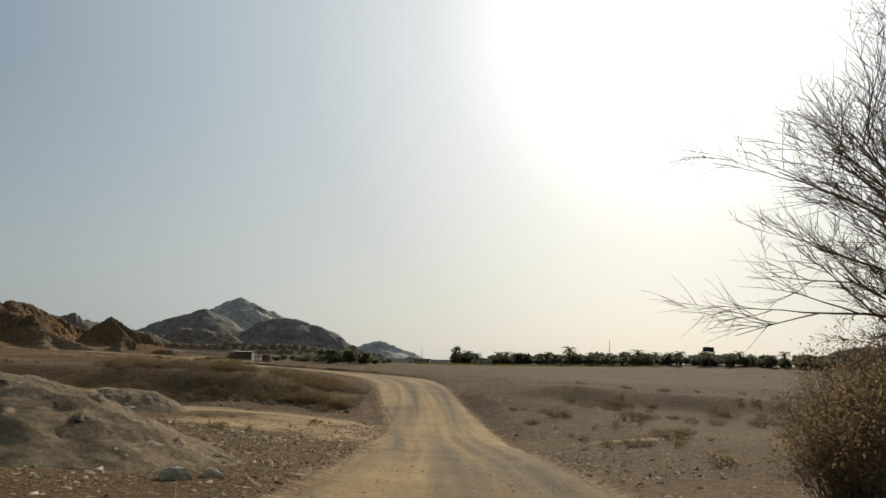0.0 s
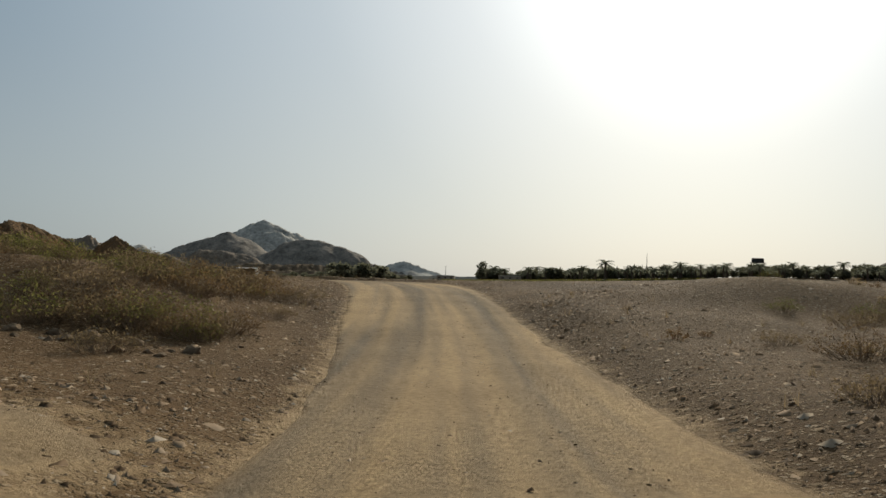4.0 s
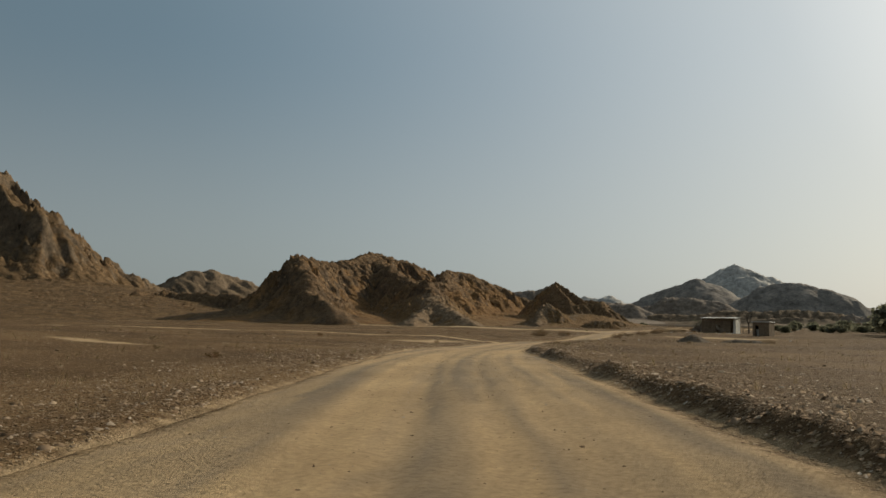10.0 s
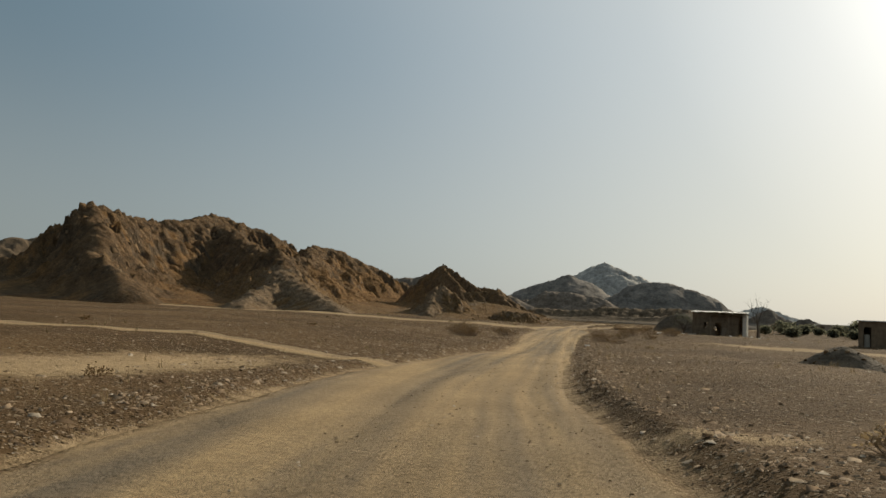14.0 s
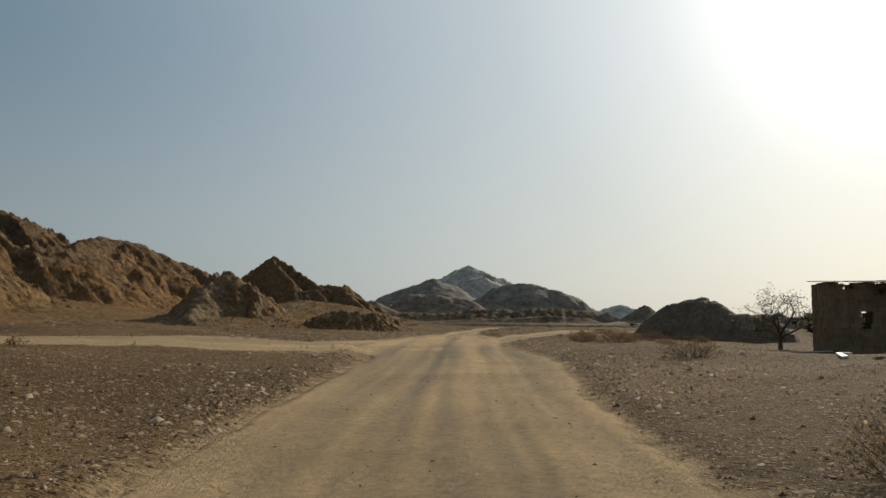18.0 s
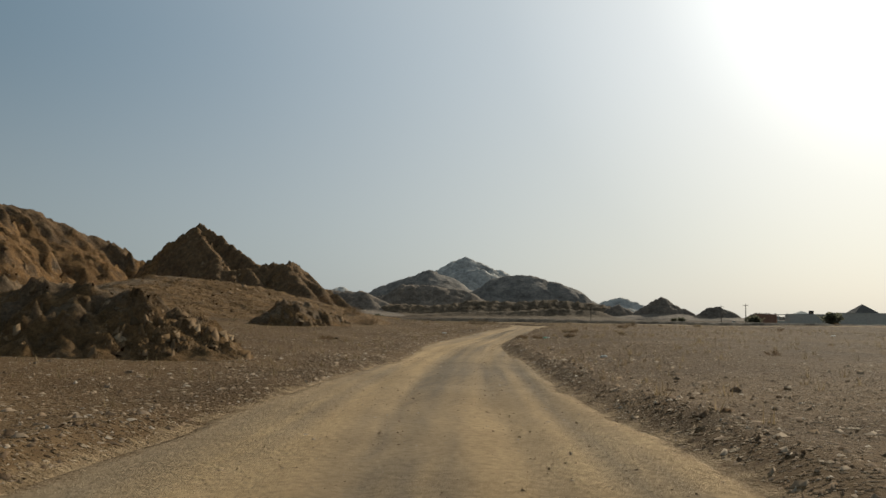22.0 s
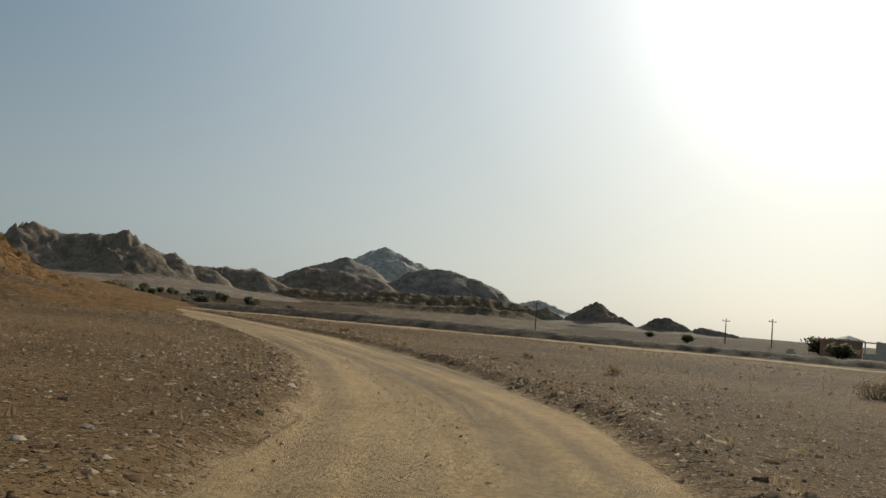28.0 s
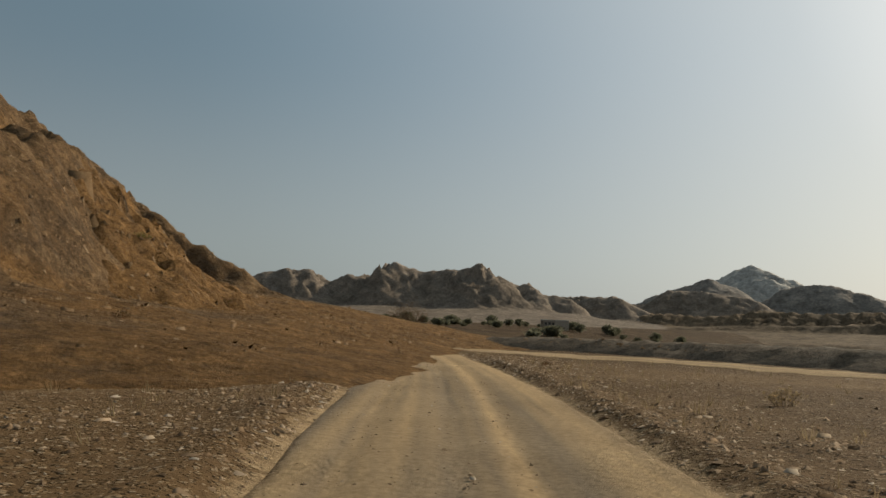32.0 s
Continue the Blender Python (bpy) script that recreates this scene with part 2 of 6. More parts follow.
def rocky(name, soil, rock, pale, scale, rough=0.92, relief=0.25):
    """Bare rock on steep faces, soil and scree on gentle ones."""
    m, nt, b = material(name, rough)
    geo = nt.nodes.new("ShaderNodeNewGeometry")
    sep = nt.nodes.new("ShaderNodeSeparateXYZ")
    nt.links.new(geo.outputs["Normal"], sep.inputs[0])
    wob = nt.nodes.new("ShaderNodeMath")
    wob.operation = "MULTIPLY_ADD"
    wob.inputs[1].default_value, wob.inputs[2].default_value = 0.35, -0.17
    nt.links.new(noise_tex(nt, scale * 1.2, 5, 0.65), wob.inputs[0])
    add = nt.nodes.new("ShaderNodeMath")
    nt.links.new(sep.outputs[2], add.inputs[0])
    nt.links.new(wob.outputs[0], add.inputs[1])
    steep = ramp(nt, add.outputs[0], [(0.45, (1, 1, 1)), (0.66, (0, 0, 0))])
    crop_out = ramp(nt, noise_tex(nt, scale * 0.55, 10, 0.78), [(0.52, (0, 0, 0)), (0.60, (0.9, 0.9, 0.9))])
    face = ramp(nt, noise_tex(nt, scale * 0.8, 8, 0.75, (1, 1, 0.35)), [(0.34, rock), (0.5, tuple(c * 1.5 for c in rock)), (0.64, pale)])
    dirt = ramp(nt, noise_tex(nt, scale * 0.5, 6, 0.65), [(0.3, tuple(c * 0.72 for c in soil)), (0.7, tuple(c * 1.25 for c in soil))])
    bare = nt.nodes.new("ShaderNodeAttribute")
    bare.attribute_name = "rock"
    col = mix(nt, mix(nt, dirt, face, mix(nt, crop_out, bare.outputs["Color"], 0.6)), face, steep)
    mottle = ramp(nt, noise_tex(nt, scale * 1.5, 9, 0.8), [(0.36, (0.45, 0.44, 0.43)), (0.5, (1.0, 1.0, 1.0)), (0.64, (1.55, 1.5, 1.42))])
    col = mix(nt, col, mottle, 0.75, "MULTIPLY")
    grain = ramp(nt, noise_tex(nt, scale * 7, 6, 0.75), [(0.32, (0.5, 0.5, 0.5)), (0.55, (1.0, 1.0, 1.0)), (0.75, (1.55, 1.5, 1.42))])
    nt.links.new(mix(nt, col, grain, 0.8, "MULTIPLY"), b.inputs["Base Color"])
    cracks = noise_tex(nt, scale * 1.6, 2, 0.5, (1, 1, 0.6), "voronoi")
    bump(nt, b, mix(nt, noise_tex(nt, scale * 2.5, 12, 0.82), cracks, 0.35), 1.0, relief)
    return m


M_HILL = rocky("brown_rock", (0.228, 0.127, 0.055), (0.085, 0.06, 0.039), (0.215, 0.146, 0.086), 0.5, relief=0.6)
M_NEARHILL = rocky("red_brown_rock", (0.235, 0.13, 0.054), (0.105, 0.07, 0.042), (0.25, 0.165, 0.092), 1.1, relief=0.35)
M_FLANK = rocky("dark_brown_rock", (0.165, 0.104, 0.054), (0.095, 0.07, 0.047), (0.205, 0.145, 0.09), 0.35, relief=0.8)
M_SPUR = rocky("weathered_rock", (0.215, 0.127, 0.058), (0.155, 0.112, 0.074), (0.36, 0.265, 0.175), 1.2, relief=0.3)
# next three: distance haze put into the rock colour, palest for the farthest
M_PALE = rocky("haze_pale_rock", (0.43, 0.398, 0.355), (0.41, 0.38, 0.34), (0.45, 0.418, 0.375), 0.02, relief=0.2)
M_FAR = rocky("haze_grey_rock", (0.25, 0.213, 0.178), (0.228, 0.196, 0.166), (0.266, 0.228, 0.19), 0.03, relief=0.25)
M_MID = rocky("haze_brown_rock", (0.225, 0.175, 0.132), (0.195, 0.154, 0.12), (0.245, 0.195, 0.15), 0.12, relief=0.5)
M_FOOT = rocky("brown_foothill", (0.165, 0.117, 0.074), (0.135, 0.098, 0.066), (0.20, 0.145, 0.094), 0.1, relief=0.5)
M_RUBBLE = rocky("pale_rubble", (0.33, 0.245, 0.155), (0.26, 0.195, 0.13), (0.45, 0.36, 0.26), 2.0, relief=0.15)
M_DARKHILL = rocky("dark_rubble", (0.155, 0.118, 0.083), (0.125, 0.10, 0.075), (0.24, 0.195, 0.15), 1.5, relief=0.1)


def mesh_object(name, verts, faces, mat, parent=None, shade=False):
    me = bpy.data.meshes.new(name)
    me.from_pydata(verts, [], faces)
    if shade:
        me.polygons.foreach_set("use_smooth", [True] * len(me.polygons))
    me.materials.append(mat)
    ob = new(name, me)
    ob.parent = parent
    return ob


def grid_object(name, X, Y, Z, mat, keep=None, shade=True, rock=None):
    """A height field from three 2-D arrays; keep marks the vertices that are used."""
    n, m = X.shape
    idx = np.arange(n * m).reshape(n, m)
    quads = np.stack([idx[:-1, :-1], idx[:-1, 1:], idx[1:, 1:], idx[1:, :-1]], -1).reshape(-1, 4)
    if keep is not None:
        k = keep.reshape(-1)
        quads = quads[k[quads].any(1)]
    used = np.unique(quads)
    back = np.zeros(n * m, int)
    back[used] = np.arange(len(used))
    co = np.stack([X, Y, Z], -1).reshape(-1, 3)[used]
    quads = back[quads]
    me = bpy.data.meshes.new(name)
    me.vertices.add(len(co))
    me.vertices.foreach_set("co", co.astype(np.float32).ravel())
    me.loops.add(quads.size)
    me.loops.foreach_set("vertex_index", quads.ravel().astype(np.int32))
    me.polygons.add(len(quads))
    me.polygons.foreach_set("loop_start", (np.arange(len(quads)) * 4).astype(np.int32))
    if shade:
        me.polygons.foreach_set("use_smooth", np.ones(len(quads), bool))
    me.update(calc_edges=True)
    me.materials.append(mat)
    ob = new(name, me)
    if rock is not None:
        surface_value(ob, "rock", rock.reshape(-1)[used])
    return ob


# ---- ground and main road ----
# rows along the road: y, centre x, level, half width to the left and to the right
ROAD = [
    (-14, 0.0, 1.17, 1.9, 2.0),
    (-6, 0.0, 1.17, 1.9, 2.1),
    (2, 0.1, 1.24, 2.0, 2.3),
    (10, 0.3, 1.02, 2.0, 2.4),
    (18, 0.4, 0.55, 2.1, 2.6),
    (26, 0.4, 0.01, 2.2, 2.8),
    (34, 0.3, -0.49, 2.1, 3.0),
    (42, 0.3, -0.80, 2.0, 3.2),
    (50, 0.2, -0.80, 2.3, 3.1),
    (58, 0.0, -0.44, 3.1, 2.7),
    (66, -0.4, 0.06, 3.4, 2.6),
    (74, -1.3, 0.49, 3.5, 3.0),
    (82, -2.8, 0.70, 3.7, 3.5),
    (90, -4.8, 0.75, 3.9, 3.5),
    (98, -7.3, 0.72, 4.1, 3.4),
    (104, -9.5, 0.69, 4.6, 3.6),
    (117, -15.3, 0.62, 5.2, 3.9),
    (130, -22.5, 0.57, 5.5, 4.3),
    (143, -30.4, 0.54, 4.9, 4.8),
    (156, -38.3, 0.51, 4.3, 4.6),
    (169, -45.6, 0.26, 4.6, 4.7),
    (182, -52.1, 0.03, 5.2, 3.5),
    (195, -57.4, -0.31, 5.0, 2.5),
    (208, -61.8, -0.36, 4.6, 1.8),
    (221, -65.4, -0.42, 3.1, 2.0),
    (234, -68.8, -0.64, 2.1, 2.1),
    (247, -72.2, -0.68, 1.9, 2.4),
    (260, -75.4, -0.55, 2.8, 2.5),
    (273, -78.4, -0.46, 3.4, 2.5),
    (286, -81.3, -0.27, 3.3, 3.4),
    (292, -82.8, -0.20, 4.2, 3.0),
    (299, -84.4, -0.12, 9.2, 2.5),
    (312, -87.4, -0.22, 4.9, 3.2),
    (325, -90.4, -0.20, 4.0, 3.2),
    (338, -93.4, -0.24, 3.3, 2.3),
    (351, -96.1, -0.39, 2.3, 2.3),
    (364, -98.2, -0.31, 2.8, 1.1),
    (377, -99.5, -0.29, 2.8, 0.9),
    (390, -100.2, 0.07, 2.2, 1.2),
    (403, -101.1, 0.17, 1.8, 2.1),
    (416, -103.7, 0.16, 1.2, 3.4),
    (429, -108.3, -0.02, 1.0, 4.1),
    (442, -115.1, 0.02, 1.5, 3.8),
    (452, -121.8, 0.00, 1.7, 3.6),
    (461, -127.6, 0.00, 2.0, 3.4),
    (469, -133.2, 0.00, 1.9, 3.0),
    (483, -144.2, 0.00, 1.8, 2.6),
    (499, -159.0, 0.00, 1.9, 2.6),
    (520, -178.0, 0.00, 1.9, 2.6),
    (590, -250.0, 0.00, 1.9, 2.6),
]
_ry = np.array([r[0] for r in ROAD])
_fine = np.arange(_ry[0], _ry[-1], 0.5)


def _along(k):
    v = np.interp(_fine, _ry, [r[k] for r in ROAD])
    ker = np.hanning(23)
    return np.convolve(np.pad(v, 11, mode="edge"), ker / ker.sum(), mode="valid")


_tab = [_along(k) for k in range(1, 5)]


def road_at(y):
    return [np.interp(y, _fine, t) for t in _tab]


# broad swells of the plain: x, y, radius, height
SWELLS = [(-66, 298.5, 10, -0.35), (-108, 300, 20, 0.3), (20, 70, 34, 0.3), (-20, 58, 22, 0.6), (-14, 10, 8, 0.8), (190, 440, 130, 7.5), (11, 63, 6.5, 0.2), (22, 66, 9, 0.2), (-49, 236, 14, -1.0), (-142, 402, 24, 2.2), (-126, 372, 14, 0.6)]
# banks along the track: y, height on the left, height on the right
BANKS = [(-14, 0.05, 0.08), (20, 0.08, 0.12), (45, 0.3, 0.45), (58, 0.2, 0.5), (70, 0.1, 0.2), (80, 0.05, 0.2), (190, 0.08, 0.26), (215, 0.12, 0.22), (232, 0.35, 0.15), (252, 0.35, 0.1), (266, 0.05, 0.1), (276, 0.2, 0.06), (300, 0.2, 0.06), (316, 0.15, 0.04), (335, 0.12, 0.22), (365, 0.16, 0.2), (400, 0.14, 0.14), (440, 0.14, 0.14), (480, 0.06, 0.06)]
_by = [r[0] for r in BANKS]
# pale sandy patches beside the track: x, y, half length along x and y
PATCHES = [(-2.6, 32.5, 2.0, 7.5), (-5.0, 40.0, 3.2, 2.6), (-6.2, 33.5, 4.2, 5.5), (8.2, 32, 2.4, 0.9), (-69, 203, 1.8, 8.0), (-66, 163, 5.0, 1.2), (-55.8, 200.3, 1.3, 0.6), (-89, 288, 5.5, 5.0), (-54, 252, 9.0, 1.5)]
BASE_Y, BASE_Z = (-60, 0, 25, 50, 100, 150, 200, 300, 600), (1.1, 1.05, 0.9, 0.6, 0.55, 0.5, 0.1, 0.0, 0.0)


def ground_z(x, y):
    xr, zr, wl, wr = road_at(y)
    d = x - xr
    edge = np.where(d < 0, -d - wl, d - wr)                 # metres outside the road's edge
    base = 0.30 * fbm(x * 0.03, y * 0.03, 3) + 0.10 * fbm(x * 0.16, y * 0.16, 3)
    far = smooth(60, 400, np.abs(d))
    base = base * (1 - 0.6 * far) + np.interp(y, BASE_Y, BASE_Z) * (1 - 0.5 * far)
    base = base + (0.55 * smooth(6, 35, -d) + 0.8 * smooth(40, 130, -d)) * smooth(70, 150, y) * (1 - 0.7 * smooth(460, 560, y)) * (1 - smooth(300, 900, -d))
    base = base - 9.0 * smooth(470, 720, y) * (1 - smooth(1000, 1500, y)) * smooth(-230, -150, x) * (1 - smooth(-165, -74, x))
    for bx, by, br, bh in SWELLS:
        base = base + bh * np.exp(-((x - bx) ** 2 + (y - by) ** 2) / br ** 2)
    wadi = smooth(20, 30, y) * (1 - smooth(np.where(d < 0, 51, 57), np.where(d < 0, 56.5, 62), y + 1.6 * fbm(x * 0.09, 5.0 + 0 * y, 3))) * (1 - smooth(24, 44, np.abs(d)))
    base = base + (zr + 0.22 + 0.012 * np.abs(d) + 0.12 * fbm(x * 0.1, y * 0.1, 3) - base) * wadi
    w = 1 - smooth(0.2, 9.0, edge)
    z = zr * w + base * (1 - w)
    bank = np.where(d < 0, np.interp(y, _by, [r[1] for r in BANKS]), np.interp(y, _by, [r[2] for r in BANKS]))
    z = z + bank * (1.0 + 0.7 * fbm(x * 0.12, y * 0.12, 2)) * smooth(-0.05, np.where(y < 90, 1.8, 0.95), edge) * (1 - smooth(4, 16, edge))
    rim = np.exp(-((edge - 0.55) / 0.45) ** 2) * (0.05 + 0.12 * fbm(x * 0.35, y * 0.35, 2))
    row = smooth(96, 112, y) * (1 - smooth(206, 222, y)) + 0.5 * smooth(330, 345, y) * (1 - smooth(462, 476, y))
    rim = rim + np.where(d > 0, row, 0) * np.exp(-((edge - 0.55) / 0.32) ** 2) * (0.085 + 0.10 * fbm(x * 0.3, y * 0.3, 3))
    rough = smooth(0.1, 0.9, edge) * 0.06 * fbm(x * 0.7, y * 0.55, 2)
    return z + rim + rough * (1 - far) - 0.05 * (1 - smooth(-0.5, 0.15, edge))


def lateral():
    a = [0.0]
    while a[-1] < 5500:
        s = a[-1]
        a.append(s + (0.25 if s < 8 else 0.25 + (s - 8) * 0.075))
    a = np.array(a)
    return np.concatenate([-a[:0:-1], a])


def lengthwise(lo, hi, step):
    mid = list(np.arange(lo, hi, step))
    up, s = [mid[-1]], step
    while up[-1] < 5500:
        s *= 1.12
        up.append(up[-1] + s)
    dn, s = [lo], step
    while dn[-1] > -2500:
        s *= 1.25
        dn.append(dn[-1] - s)
    return np.array(dn[:0:-1] + mid + up[1:])


_D, _Y = np.meshgrid(lateral(), lengthwise(-12, 480, 0.75))
_X = road_at(_Y)[0] + _D
ground = grid_object("ground", _X, _Y, ground_z(_X, _Y), M_GROUND)
_xr, _zr, _wl, _wr = road_at(_Y)
_e = np.where(_D < 0, -_D - _wl, _D - _wr)
_m = 0.55 * np.exp(-np.maximum(_e, 0) / 0.4)
for _px, _py, _pa, _pb in PATCHES:
    _m = np.maximum(_m, 1.0 * np.exp(-(((_X - _px) / _pa) ** 2 + ((_Y - _py) / _pb) ** 2)))
surface_value(ground, "sand", _m * 0.75 + 0.12 * fbm(_X * 0.05, _Y * 0.05, 3))
surface_value(ground, "streak", 0.25 + 0 * _m)
_n = 8 * fbm(_X * 0.04, _Y * 0.04, 3)
_dark = 0.9 * smooth(484, 500, _Y + 0.12 * _X + 14 + _n) + 0.6 * smooth(60, 66, _Y + 0.3 * _n) * (1 - smooth(100, 150, _Y + _n)) * smooth(3, 9, _D)
surface_value(ground, "pavement", np.clip(_dark, 0, 1))
tagged(ground, "brown stony desert soil with scattered gravel", "ground", kind="structure")

_u = np.linspace(0, 1, 41)
_ys = np.arange(-12, 588, 0.5)
_U, _Y = np.meshgrid(_u, _ys)
_xr, _zr, _wl, _wr = road_at(_Y)
_wob = 0.35 * fbm(_Y * 0.25, 3.0 + _U * 0, 3)
_d = -(_wl + 0.35 + _wob) + _U * (_wl + _wr + 0.7 + _wob + 0.3 * fbm(_Y * 0.3, 40.0 + _U * 0, 3))
_rut = sum(np.exp(-((_d - c - 0.25 * fbm(_Y * 0.05, c * 3 + _U * 0, 2)) / 0.22) ** 2) for c in (-1.9, -0.85, 0.8, 1.7))
_side = np.minimum(_U, 1 - _U)
_Z = _zr + 0.012 - 0.035 * _rut + 0.016 * fbm(_Y * 0.22, _d * 2.4, 3) - 0.10 * (1 - smooth(0, 0.09, _side))
road = grid_object("road", _xr + _d, _Y, _Z, M_ROAD)
_wander = 0.5 * fbm(_Y * 0.03, 2.0 + 0 * _U, 2)
_lines = perlin((_d + _wander) * 0.9, _Y * 0.03) + 0.7 * perlin((_d + _wander) * 3.1 + 40, _Y * 0.05) + 0.35 * perlin((_d + _wander) * 6.5 + 11, _Y * 0.12)
_mid = np.exp(-((_d - 0.15 + _wander) / 1.3) ** 2)
surface_value(road, "streak", np.clip(0.28 + 0.1 * (1 - smooth(52, 84, _Y)) + 0.66 * _lines + 0.22 * _mid + 0.4 * fbm(_Y * 0.06, 9 + _d * 0.15, 3), 0, 1))
surface_value(road, "sand", 0.8 * smooth(0.0, 0.16, _side) + 0.05)
tagged(road, "pale tan sandy gravel track with wheel ruts", "road", kind="structure")


def side_road(label, pts, half, lift=0.0):
    """A branch track: a band along a few points, following the ground."""
    p = np.array(pts, float)
    seg = np.r_[0, np.cumsum(np.hypot(*np.diff(p, axis=0).T))]
    s = np.arange(0, seg[-1], 0.6)
    cx, cy = np.interp(s, seg, p[:, 0]), np.interp(s, seg, p[:, 1])
    ker = np.hanning(31)
    ker /= ker.sum()
    cx, cy = (np.convolve(np.pad(c, 15, mode="edge"), ker, mode="valid") for c in (cx, cy))
    tx, ty = np.gradient(cx), np.gradient(cy)
    L = np.hypot(tx, ty)
    u = np.linspace(-1, 1, 17)
    w = half * (1 + 0.18 * fbm(s * 0.2, s * 0 + 7.7, 3))
    X = cx[:, None] + (ty / L * w)[:, None] * u
    Y = cy[:, None] - (tx / L * w)[:, None] * u
    Z = ground_z(X, Y) + 0.045 + lift - 0.12 * np.abs(u) ** 6 + 0.012 * fbm(X * 1.2, Y * 1.2, 2)
    Z = Z - 0.2 * (1 - smooth(0, 5, np.minimum(s, s[-1] - s)))[:, None]
    ob = grid_object("road", X, Y, Z, M_ROAD)
    surface_value(ob, "streak", np.clip(0.3 + 0.5 * perlin(u[None, :] * half * 1.3 + 0 * X, s[:, None] * 0.03), 0, 1))
    surface_value(ob, "sand", 0.75 * smooth(0.0, 0.4, 1 - np.abs(u))[None, :] + 0 * X)
    return tagged(ob, label, "road", kind="structure")


side_road("pale sandy track along the foot of the hills", [(-83, 300), (-87, 289.5), (-91, 282.5), (-98, 280.5), (-108, 281), (-125, 284), (-165, 293)], 3.4)
side_road("faint sandy track leaving across the plain", [(-61, 213), (-69, 212.3), (-78, 213.5), (-86, 211.5), (-100, 206), (-135, 196)], 1.1, -0.015)
side_road("pale sandy track branching off over the plain", [(-85, 306), (-86, 318), (-84.8, 327), (-82, 338), (-77, 357), (-70, 378), (-52, 446), (-15, 530), (80, 650)], 2.4)

side_road("pale sandy track crossing the plain", [(-40, 462), (-80, 468), (-103, 475), (-119, 478), (-128, 480), (-138, 480), (-146, 478)], 2.2)
side_road("sandy branch track fanning into the gravel track", [(-0.5, 37), (-3.2, 40.3), (-6.5, 42.6), (-10.3, 44.6), (-17, 47), (-26, 48), (-38, 47)], 1.5, -0.01)


# ---- hills ----
HILLS = []


def hill_z(x, y):
    """The highest of ground and hills at points."""
    z = ground_z(x, y)
    for xs, ys, Z in HILLS:
        fx, fy = (x - xs[0]) / (xs[1] - xs[0]), (y - ys[0]) / (ys[1] - ys[0])
        ok = (fx >= 0) & (fy >= 0) & (fx < len(xs) - 1) & (fy < len(ys) - 1)
        i, j = np.clip(fx.astype(int), 0, len(xs) - 2), np.clip(fy.astype(int), 0, len(ys) - 2)
        u, v = fx - i, fy - j
        h = (Z[j, i] * (1 - u) + Z[j, i + 1] * u) * (1 - v) + (Z[j + 1, i] * (1 - u) + Z[j + 1, i + 1] * u) * v
        z = np.where(ok, np.maximum(z, h), z)
    return z


